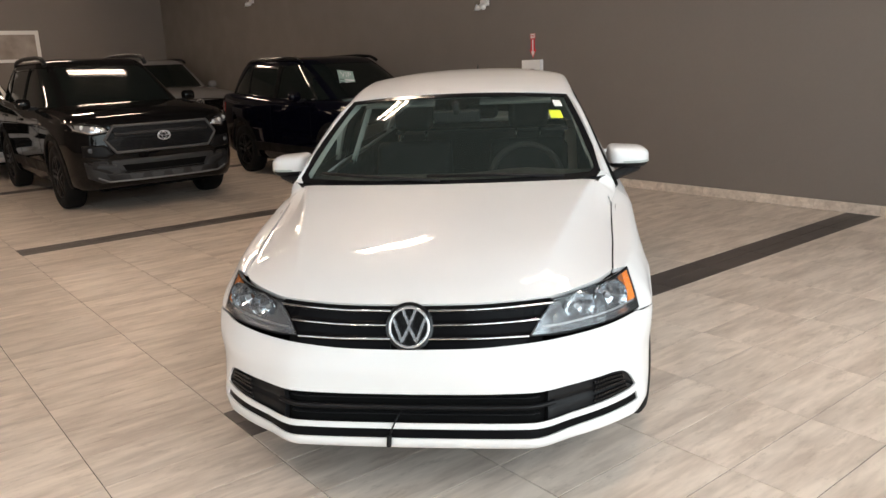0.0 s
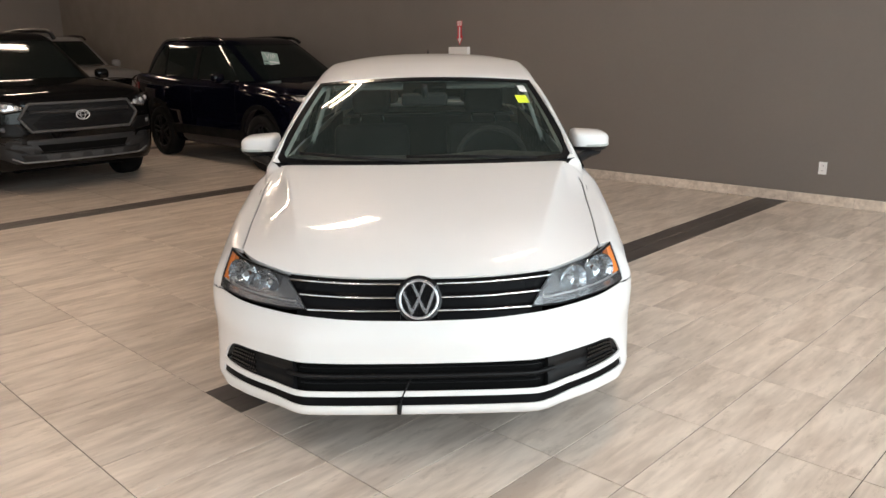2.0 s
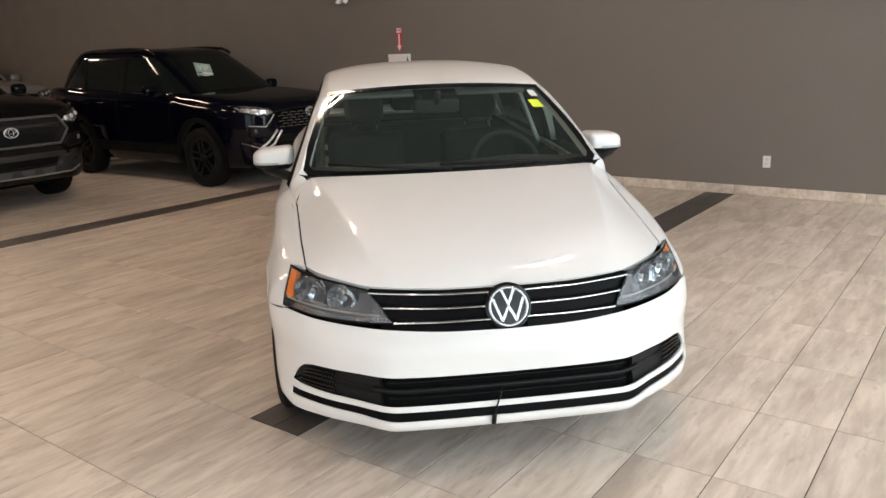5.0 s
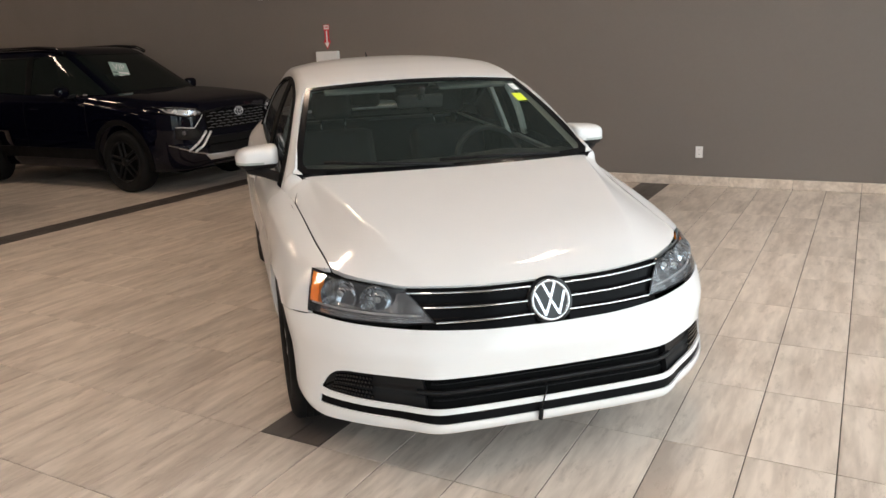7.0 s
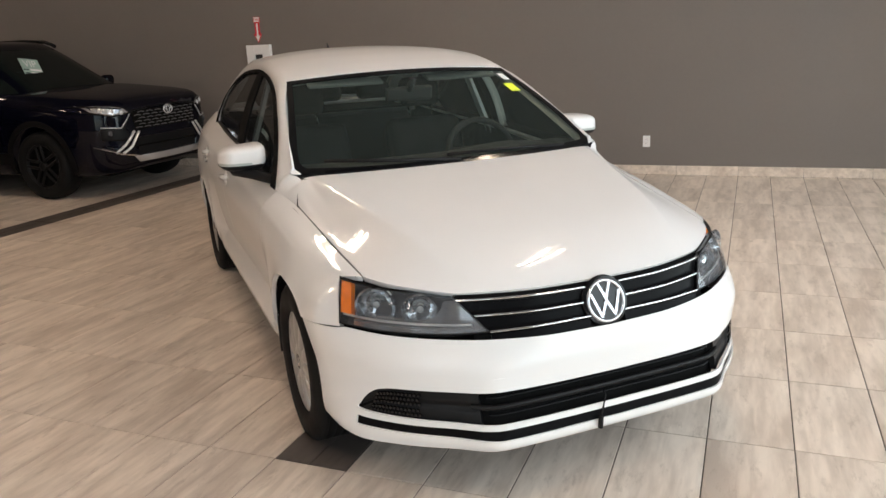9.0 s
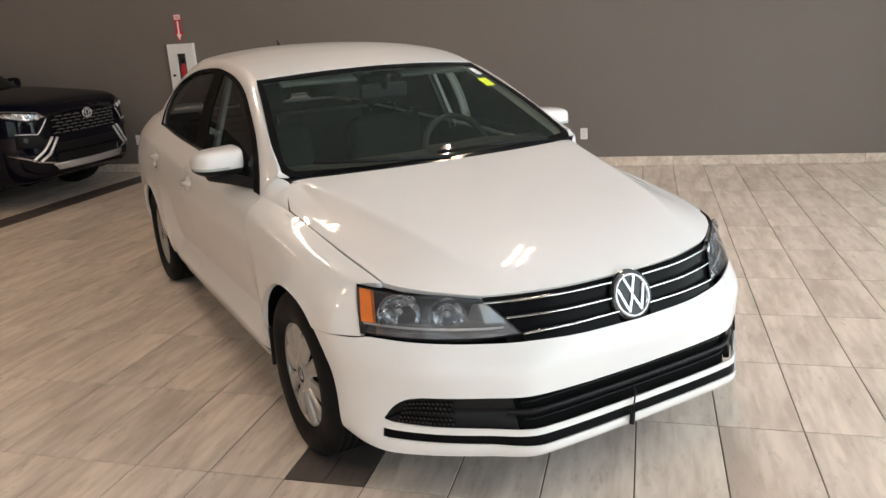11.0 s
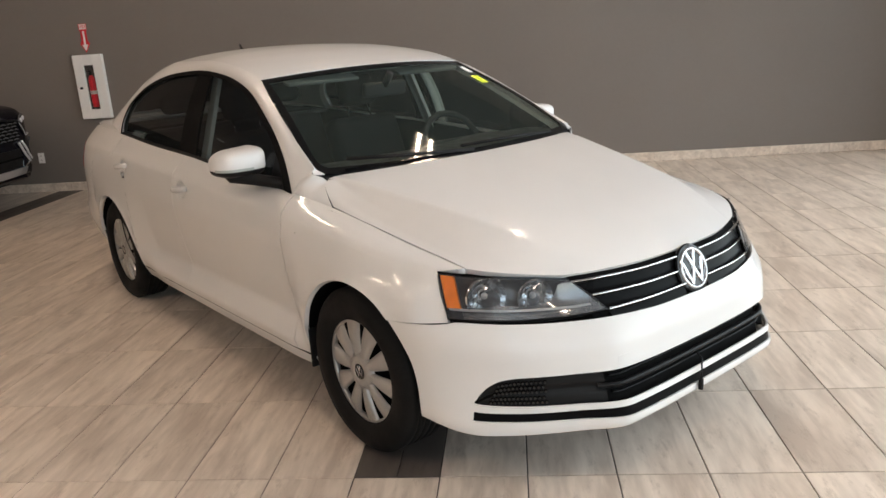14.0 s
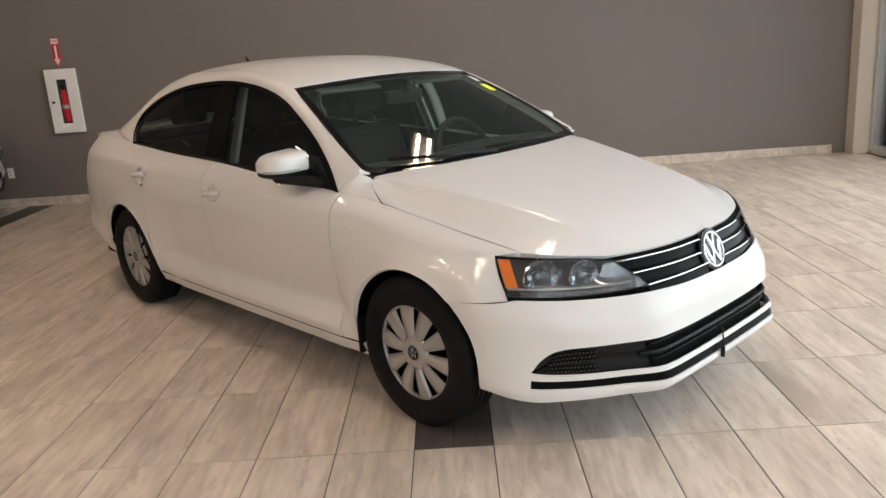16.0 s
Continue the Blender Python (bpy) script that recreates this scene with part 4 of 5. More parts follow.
# side windows
for sg in (-1, 1):
    def glaze(y, v, d=0.0):
        xb, zb = belt(y)
        # upper outline at this length
        lo, hi = 0.0, 13.0
        if y < DLO(7).y:
            lo, hi = 0.0, 7.0
            for _ in range(22):
                mid = (lo + hi) / 2
                lo, hi = (mid, hi) if DLO(mid).y < y else (lo, mid)
        else:
            lo, hi = 7.0, 12.0
            for _ in range(22):
                mid = (lo + hi) / 2
                lo, hi = (mid, hi) if DLO(mid).y < y else (lo, mid)
        q = DLO(lo)
        p = lerp(Vector((xb - 0.004, y, zb)), q, v)
        k = math.sin(math.pi * v) * 0.016 * min(1, (q.z - zb) / .36) - d
        return Vector((sg * (p.x + k), y, p.z))
    for a, b, nm in ((1.375, 2.40, "front_window"), (2.55, 3.545, "rear_window")):
        w = part(nm, patch(lambda u, v: glaze(u, v, 0.008), steps(a, b, 28), steps(0, 1, 8), CORE), SIDE_GLASS, car, "dark tinted side window", True)
        w.visible_shadow = False
    part("window_pillar", patch(lambda u, v: glaze(lerp(2.36 + 0.03 * v, 2.575 - 0.02 * v, u), v, 0.002), steps(0, 1, 4), steps(0, 1, 8), CORE, 0.01), LINER, car, smooth=True)
    part("window_surround", patch(sided(lambda t, v: lerp(DLO(t), Vector((DLO(t).x + 0.012, lerp(DLO(t).y, 2.45, 0.032), lerp(DLO(t).z, 1.08, 0.065))), v) + Vector((0.003, 0, 0)), sg), steps(0, 13, 70), [0, .5, 1], CORE, 0.006), LINER, car, smooth=True)
    part("mirror_foot", patch(lambda u, v: glaze(lerp(1.362, 1.545, u), v, -0.002), steps(0, 1, 10), steps(0, 1, 6), CORE, 0.004), SATIN, car, smooth=True)
    # door mirror
    mir = part("door_mirror", rod([(sg * .765, 1.46, .925), (sg * .80, 1.50, .935), (sg * .85, 1.56, .948), (sg * .92, 1.62, .962), (sg * .93, 1.64, .985)], 0.024, 12), PLASTIC, car, "white mirror cap on a black foot", True)
    def cap(u, v, bottom=False):
        th, ph = math.pi * u, math.pi * v
        a, b, c = math.cos(th), math.sin(th) * math.cos(ph), math.sin(th) * math.sin(ph)
        e = lambda q, n: math.copysign(abs(q) ** (n * .72), q)
        x = sg * (.882 + 0.104 * e(a, .62))
        tap = 1 - 0.42 * (0.5 + 0.5 * a) ** 2
        y = 1.680 - 0.150 * e(c, .75) * tap
        z = 1.010 + 0.012 * (0.5 - 0.5 * a) + (0.062 * e(b, .62) * (1 - 0.42 * (0.5 + 0.5 * a) ** 2) if b > 0 else 0.050 * e(b, .7) * tap)
        return Vector((x, y, z))
    mc = bmesh.new()
    patch(lambda u, v: cap(u, v), steps(0.001, 0.999, 20), steps(0, 1, 18), (sg * .885, 1.645, 1.01), bm=mc)
    lower = bmesh.new()
    dl = [f for f in mc.faces if f.calc_center_median().z < 0.990]
    bmesh.ops.delete(mc, geom=dl, context="FACES")
    part("cap", mc, PAINT, mir, "", True)
    patch(lambda u, v: Vector((lerp(sg * .880, cap(u, v).x, .985), lerp(1.680, cap(u, v).y, .97), lerp(1.0, cap(u, v).z, 1.30) - 0.006)), steps(0.001, 0.999, 20), steps(0, 1, 18), (sg * .885, 1.645, 1.0), bm=lower)
    bmesh.ops.delete(lower, geom=[f for f in lower.faces if f.calc_center_median().z > 0.991], context="FACES")
    part("lower_shell", lower, PLASTIC, mir, "black lower shell", True)
    back = bmesh.new()
    bmesh.ops.create_cone(back, segments=28, radius1=1, radius2=1, depth=0.006, cap_ends=True)
    move(back, Matrix.Translation((sg * .880, 1.683, 1.004)) @ Matrix.Diagonal((.095, 1, .054, 1)) @ Matrix.Rotation(radians(90), 4, "X"))
    part("mirror_glass", back, CHROME, mir, "mirror glass")
    part("repeater", patch(lambda u, v: Vector((lerp(sg * .872, cap(lerp(0.12, 0.52, u), lerp(.55, .60, v)).x, 1.012), lerp(1.680, cap(lerp(0.12, 0.52, u), lerp(.55, .60, v)).y, 1.012), lerp(.989, 1.000, 1 - v))), steps(0, 1, 14), [0, .5, 1], (sg * .872, 1.7, .99), 0.004), TRIM_LIGHT, mir, "clear indicator strip", True)

# wheels
def tyre_bm():
    w, r = 0.098, 0.312
    prof = [(-w * .86, .195), (-w * .98, .215), (-w * 1.04, .25), (-w, .285), (-w * .86, .303), (-w * .78, .309)]
    for k in range(5):
        c = -w * .62 + k * w * .31
        prof += [(c - .011, r), (c + .011, r), (c + .0125, r - .006), (c + .0165, r - .006)] if k < 4 else [(c - .011, r), (c + .011, r)]
    prof += [(w * .78, .309), (w * .86, .303), (w, .285), (w * 1.04, .25), (w * .98, .215), (w * .86, .195)]
    return lathe(prof, 72)


def wheel(axle_y, sg, turn):
    wob = part("wheel", lathe([(0.01, .196), (0.02, .19), (0.03, .10), (0.03, .0)], 40), LINER, car, "black steel wheel with a silver ten-spoke cover", True)
    wob.matrix_basis = pose(sg * 0.770, axle_y, HUB_Z, turn, 0, 0 if sg > 0 else 180)
    part("tyre", tyre_bm(), RUBBER, wob, "", True)
    # cover: outer ring, hub dish and ten tapering spokes with slots between
    part("cover_ring", lathe([(.064, .206), (.076, .204), (.081, .197), (.080, .190), (.070, .186), (.060, .190)], 60), SILVER, wob, "", True)
    part("hub_dish", lathe([(.070, .075), (.084, .070), (.089, .045), (.089, .031), (.086, .030), (.086, .0)], 40), SILVER, wob, "", True)
    part("hub_badge", lathe([(.086, .030), (.0895, .029), (.0895, .025), (.0872, .024), (.0872, .0)], 32), GLOSS_BLACK, wob, "small round badge", True)
    for bar_bm in strokes(0.024, 0.002):
        part("hub_stroke", move(bar_bm, Matrix.Translation((.0875, 0, 0)) @ Matrix.Rotation(radians(90), 4, "Z")), CHROME, wob)
    for k in range(10):
        bm = bmesh.new()
        rows = []
        for j, (r, wd, h) in enumerate(((.060, .0172, .0865), (.10, .0250, .0885), (.14, .0318, .087), (.175, .0372, .083), (.190, .0395, .079))):
            rows.append([bm.verts.new((h - dx, yy * wd, r)) for yy, dx in ((-1.0, .014), (-.92, .003), (-.5, 0), (.2, .001), (.72, .004), (1.0, .014))])
        for p, q in zip(rows, rows[1:]):
            for i in range(5):
                bm.faces.new((p[i], p[i + 1], q[i + 1], q[i]))
        bmesh.ops.recalc_face_normals(bm, faces=bm.faces[:])
        if sum(f.normal.x for f in bm.faces) < 0:
            bmesh.ops.reverse_faces(bm, faces=bm.faces[:])
        part("spoke", move(bm, Matrix.Rotation(2 * math.pi * k / 10, 4, "X")), SILVER, wob, "", True)
    return wob


for ax in (AXLE_F, AXLE_R):
    for sg in (-1, 1):
        wheel(ax, sg, 11 if ax == AXLE_F else 4)

# cabin fittings
part("dashboard", patch(lambda x, v: Vector((.70 * x, lerp(1.16, 1.62, v) + .06 * x * x, (0.955 + .02 * math.sin(math.pi * min(1, v * 1.1)) - (0.30 * max(0, v - .78) / .22)) + 0.02 * math.exp(-((x - .5) / .25) ** 2) * math.exp(-((v - .7) / .2) ** 2))), steps(-1, 1, 30), steps(0, 1, 20), (0, 1.4, 0.3)), DASH, car, smooth=True)
part("cabin_tub", box(-.74, 1.15, .28, .74, 3.95, .34, 0.01), LINER, car)
for sg in (-1, 1):
    part("door_card", patch(lambda u, v: Vector((sg * (.745 - .03 * v), u, lerp(.32, belt(u)[1] - .006, v))), steps(1.2, 3.9, 16), steps(0, 1, 4), (sg * 2, 2.5, .6)), DASH, car, smooth=True)


def seat(x, y, rear=False):
    s_ = part("rear_seat" if rear else "front_seat", box(x - (.62 if rear else .25), y - .50, .36, x + (.62 if rear else .25), y + .02, .56, 0.05, seg=3), FABRIC, car, "dark grey cloth seat", True)
    wdt = .62 if rear else .245
    part("backrest", move(box(-wdt, -.07, 0, wdt, .07, .56, 0.06, seg=4), Matrix.Translation((x, y, .50)) @ Matrix.Rotation(radians(-20), 4, "X")), FABRIC, s_, "", True)
    for hx in ((-.36, 0, .36) if rear else (0,)):
        part("headrest", move(box(-.125, -.045, .62, .125, .05, .80 if not rear else .74, 0.045, seg=4), Matrix.Translation((x + hx, y, .50)) @ Matrix.Rotation(radians(-16), 4, "X")), FABRIC, s_, "", True)
        if not rear:
            for px in (-.075, .075):
                part("headrest_post", move(rod([(px, 0, .53), (px, 0, .64)], 0.006), Matrix.Translation((x + hx, y, .50)) @ Matrix.Rotation(radians(-18), 4, "X")), CHROME, s_, "", True)


seat(-.365, 2.42)
seat(.365, 2.42)
seat(0, 3.35, True)
sw = move(lathe([(0.016, .185), (0.012, .197), (0, .202), (-.012, .197), (-.016, .185), (-.012, .173), (0, .168), (.012, .173), (.016, .185)], 48, "y"), Matrix.Translation((.365, 1.73, .90)) @ Matrix.Rotation(radians(-24), 4, "X"))
part("parcel_shelf", patch(lambda x, v: Vector((.64 * x, lerp(3.42, 4.10, v), 1.02 + .01 * v)), steps(-1, 1, 6), steps(0, 1, 4), (0, 3.8, .3), 0.02), DASH, car, smooth=True)
wheel_in = part("steering_wheel", sw, DASH, car, "black steering wheel", True)
part("wheel_pad", move(box(-.17, -.01, -.05, .17, .03, .06, 0.02, seg=3), Matrix.Translation((.365, 1.735, .89)) @ Matrix.Rotation(radians(-24), 4, "X")), DASH, wheel_in, "", True)
mb = part("rear_view_mirror", move(box(-.125, -.018, -.036, .125, .018, .036, 0.016, seg=3), Matrix.Translation((.0, 1.80, 1.232)) @ Matrix.Rotation(radians(10), 4, "X")), DASH, car, "black rear-view mirror", True)
part("mirror_stem", rod([(0, 1.79, 1.25), (0, 1.74, 1.305)], 0.018), DASH, mb, "", True)
for sg in (-1, 1):
    part("sun_visor", move(box(-.19, -.075, -.008, .19, .075, .008, 0.006), Matrix.Translation((sg * .31, 1.90, 1.312)) @ Matrix.Rotation(radians(17), 4, "X")), mat("visor_cloth", (0.11, 0.12, 0.115), 0.85, grain=0.1, scale=200, bump=0.2), car, "grey sun visor", True)
# stickers on the screen
def on_screen(x0, x1, v0, v1):
    return patch(lambda x, v: screen_pt(x, v, 0.001), steps(x0, x1, 3), steps(v0, v1, 3), CORE)


part("yellow_sticker", on_screen(.775, .872, .640, .748), YELLOW, car, "small bright yellow sticker", True)
part("white_sticker", on_screen(.838, .905, .800, .895), PAPER, car, "small pale sticker", True)
# wipers
for pts in (((.55, 1.225, .982), (.30, 1.178, .999), (-.08, 1.150, 1.006)), ((-.02, 1.140, .984), (-.35, 1.175, 1.004), (-.60, 1.240, 1.020))):
    part("wiper", rod(pts, 0.008, 6), PLASTIC, car, "black wiper", True)
# plug lead hanging out of the lower grille
lead = part("plug_lead", rod([(-.035, .03, .365), (-.045, .0, .355), (-.062, -.012, .32), (-.072, -.016, .292)], 0.003, 6), PLASTIC, car, "thin black block-heater lead with plug", True)
part("plug", rod([(-.072, -.016, .294), (-.074, -.018, .276), (-.076, -.018, .256)], 0.0085, 8), PLASTIC, lead, "", True)
part("tow_cover", patch(lambda u, v: nose_in(lerp(-2.16, -1.93, u), lerp(.431, .474, v), -0.0005), steps(0, 1, 4), steps(0, 1, 4), CORE, 0.003), PAINT, car, "square tow-hook cover", True)

# ---- dark sport utility cars and the cars behind ----
BLACK_PAINT = mat("black_paint", (0.005, 0.0045, 0.0045), 0.3, grain=0.06, scale=5, coat=0.6, spec=0.0)
BLUE_PAINT = mat("midnight_blue_paint", (0.0018, 0.0020, 0.0060), 0.3, grain=0.06, scale=5, coat=0.6, spec=0.0)
GREY_PAINT = mat("silver_grey_paint", (0.30, 0.30, 0.30), 0.3, 0.3, grain=0.04, scale=5, coat=1.0)
GREY_TRIM = mat("grey_plastic", (0.017, 0.017, 0.018), 0.5, grain=0.1, scale=80)
CAR_GLASS = mat("dark_window", (0.008, 0.011, 0.010), 0.05, grain=0.05, scale=4, spec=0.16)
CLAD = mat("black_cladding", (0.0045, 0.0045, 0.0048), 0.55, grain=0.15, scale=100, bump=0.2, spec=0.08)
LAMP_SILVER = mat("lamp_silver", (0.62, 0.62, 0.64), 0.15, 0.7, grain=0.1, scale=60, coat=1.0)
BADGE = mat("badge_silver", (0.75, 0.75, 0.76), 0.3, 0.5, grain=0.03, scale=40)
RED_LENS = mat("red_lens", (0.25, 0.01, 0.01), 0.15, grain=0.1, scale=60, coat=0.5)

HULL_Y = [.02, .10, .33, .60, 1.22, 1.32, 2.5, 3.6, 4.2, 4.48, 4.60]
HULL = [
    [(0, .34), (.46, .34), (.52, .40), (.56, .52), (.58, .68), (.57, .82), (.54, .92), (.48, .965), (.26, .98), (0, .985)],
    [(0, .28), (.63, .28), (.71, .36), (.745, .50), (.755, .70), (.745, .86), (.70, .965), (.63, 1.01), (.32, 1.03), (0, 1.035)],
    [(0, .25), (.77, .25), (.86, .33), (.885, .52), (.89, .73), (.88, .89), (.835, .995), (.75, 1.045), (.40, 1.075), (0, 1.08)],
    [(0, .24), (.80, .24), (.89, .32), (.912, .53), (.918, .75), (.905, .91), (.865, 1.015), (.78, 1.065), (.42, 1.105), (0, 1.11)],
    [(0, .24), (.80, .24), (.885, .32), (.912, .53), (.922, .76), (.91, .94), (.875, 1.055), (.80, 1.105), (.42, 1.145), (0, 1.15)],
    [(0, .24), (.80, .24), (.885, .32), (.912, .53), (.922, .76), (.91, .96), (.88, 1.065), (.83, 1.105), (.42, 1.12), (0, 1.12)],
    [(0, .24), (.80, .24), (.885, .32), (.912, .53), (.925, .78), (.915, .99), (.885, 1.085), (.83, 1.125), (.42, 1.13), (0, 1.13)],
    [(0, .25), (.80, .25), (.885, .33), (.915, .55), (.928, .80), (.915, 1.02), (.88, 1.13), (.82, 1.175), (.42, 1.18), (0, 1.18)],
    [(0, .28), (.78, .28), (.87, .36), (.895, .57), (.905, .82), (.895, 1.04), (.86, 1.15), (.80, 1.19), (.42, 1.2), (0, 1.2)],
    [(0, .34), (.70, .34), (.80, .42), (.83, .60), (.84, .83), (.82, 1.04), (.79, 1.14), (.74, 1.18), (.42, 1.19), (0, 1.19)],
    [(0, .42), (.60, .42), (.70, .48), (.73, .62), (.74, .83), (.72, 1.02), (.70, 1.10), (.65, 1.13), (.42, 1.14), (0, 1.14)],
]
HX = [[h[k][0] for h in HULL] for k in range(10)]
HZ = [[h[k][1] for h in HULL] for k in range(10)]
R10 = list(range(10))
SUV_F, SUV_R, SUV_TYRE = 0.925, 3.615, 0.362


def hull_pt(y, r):
    xs, zs = [pc(HULL_Y, v, y) for v in HX], [pc(HULL_Y, v, y) for v in HZ]
    return pc(R10, xs, r), pc(R10, zs, r)


def hull_w(y, z):
    """Half width of the body at a length and height (under the shoulder)."""
    xs, zs = [pc(HULL_Y, v, y) for v in HX], [pc(HULL_Y, v, y) for v in HZ]
    lo, hi = 1.0, 7.0
    for _ in range(18):
        mid = (lo + hi) / 2
        lo, hi = (mid, hi) if pc(R10, zs, mid) < z else (lo, mid)
    return pc(R10, xs, lo)


def front_y(x, z):
    a = abs(x)
    w0 = hull_w(0.02, z)
    if a < w0:
        return 0.02 - 0.045 * (1 - (a / w0) ** 2)
    lo, hi = 0.02, 0.9
    for _ in range(16):
        mid = (lo + hi) / 2
        lo, hi = (mid, hi) if hull_w(mid, z) < a else (lo, mid)
    return lo


def on_front(poly, proud, thick, cuts=5):
    """A raised plate that follows the nose, from an outline in width and height."""
    bm = bmesh.new()
    pts = []
    for (ax, az), (bx, bz) in zip(poly, poly[1:] + poly[:1]):
        for k in range(cuts):
            pts.append((lerp(ax, bx, k / cuts), lerp(az, bz, k / cuts)))
    cx, cz = sum(p[0] for p in pts) / len(pts), sum(p[1] for p in pts) / len(pts)
    rings = []
    for f in (1.0, 0.66, 0.33):
        rings.append([bm.verts.new((lerp(cx, x, f), front_y(lerp(cx, x, f), lerp(cz, z, f)) - proud, lerp(cz, z, f))) for x, z in pts])
    mid = bm.verts.new((cx, front_y(cx, cz) - proud, cz))
    back = [bm.verts.new((x, front_y(x, z) - proud + thick, z)) for x, z in pts]
    n = len(pts)
    for a, b in ((back, rings[0]), (rings[0], rings[1]), (rings[1], rings[2])):
        for k in range(n):
            bm.faces.new((a[k], a[(k + 1) % n], b[(k + 1) % n], b[k]))
    for k in range(n):
        bm.faces.new((rings[2][k], rings[2][(k + 1) % n], mid))
    bmesh.ops.recalc_face_normals(bm, faces=bm.faces[:])
    return bm


def front_line(pts, radius, proud=0.004, cuts=6):
    out = []
    for (ax, az), (bx, bz) in zip(pts, pts[1:]):
        for k in range(cuts):
            out.append((lerp(ax, bx, k / cuts), lerp(az, bz, k / cuts)))
    out.append(pts[-1])
    return rod([(x, front_y(x, z) - proud, z) for x, z in out], radius, 6)


def carve(bm, cutters):
    """Cut the wheel arches out of a closed hull."""
    me = bpy.data.meshes.new("hull")
    bm.to_mesh(me)
    bm.free()
    ob = new("hull_tmp", me)
    tools = []
    for c in cutters:
        cm = bpy.data.meshes.new("cut")
        c.to_mesh(cm)
        c.free()
        co = new("cut_tmp", cm)
        tools.append(co)
        mod = ob.modifiers.new("cut", "BOOLEAN")
        mod.operation, mod.object, mod.solver = "DIFFERENCE", co, "EXACT"
    dg = bpy.context.evaluated_depsgraph_get()
    res = bmesh.new()
    out = bpy.data.meshes.new_from_object(ob.evaluated_get(dg))
    res.from_mesh(out)
    for o in [ob] + tools:
        bpy.data.objects.remove(o)
    return res


def plan(level, th):
    """Cabin outline: rounded rectangle at one height."""
    y0, y1, hw, z = level
    c, s_ = math.cos(th), math.sin(th)
    e = 0.30
    x = hw * math.copysign(abs(c) ** e, c)
    y = (y0 + y1) / 2 + (y1 - y0) / 2 * math.copysign(abs(s_) ** 0.42, s_)
    return Vector((x, y, z))


CABIN = [(1.17, 4.50, .835, 1.085), (1.30, 4.46, .80, 1.17), (1.62, 4.36, .735, 1.36), (1.93, 4.22, .665, 1.54), (2.05, 4.15, .635, 1.60), (2.17, 4.08, .59, 1.645), (2.40, 3.95, .48, 1.675), (2.75, 3.65, .28, 1.688), (3.1, 3.3, .05, 1.69)]


def cabin_at(z):
    zs = [c[3] for c in CABIN]
    return (*(pc(zs, [c[k] for c in CABIN], z) for k in range(3)), z)


def suv_wheel(parent, y, sg):
    w = part("wheel", lathe([(.06, .245), (.075, .24), (.05, .20), (.045, .0)], 36), LINER, parent, "black alloy wheel", True)
    w.matrix_basis = pose(sg * .80, y, SUV_TYRE, 10, 0, 0 if sg > 0 else 180)
    wd = .112
    part("tyre", lathe([(-wd * .8, .235), (-wd, .27), (-wd, .325), (-wd * .85, .352), (-wd * .5, .362), (wd * .5, .362), (wd * .85, .352), (wd, .325), (wd, .27), (wd * .8, .235)], 48), RUBBER, w, "", True)
    part("rim", lathe([(.092, .236), (.10, .232), (.096, .222), (.07, .216)], 40), SATIN, w, "", True)
    for k in range(5):
        sp = bmesh.new()
        for off in (-.035, .035):
            box(.076, off - .014, .03, .098, off + .014, .226, .005, bm=sp, seg=1)
        part("spoke", move(sp, Matrix.Rotation(2 * math.pi * k / 5, 4, "X")), SATIN, w)
    part("hub_cap", lathe([(.07, .05), (.10, .045), (.104, .03), (.104, 0)], 24), SATIN, w, "", True)


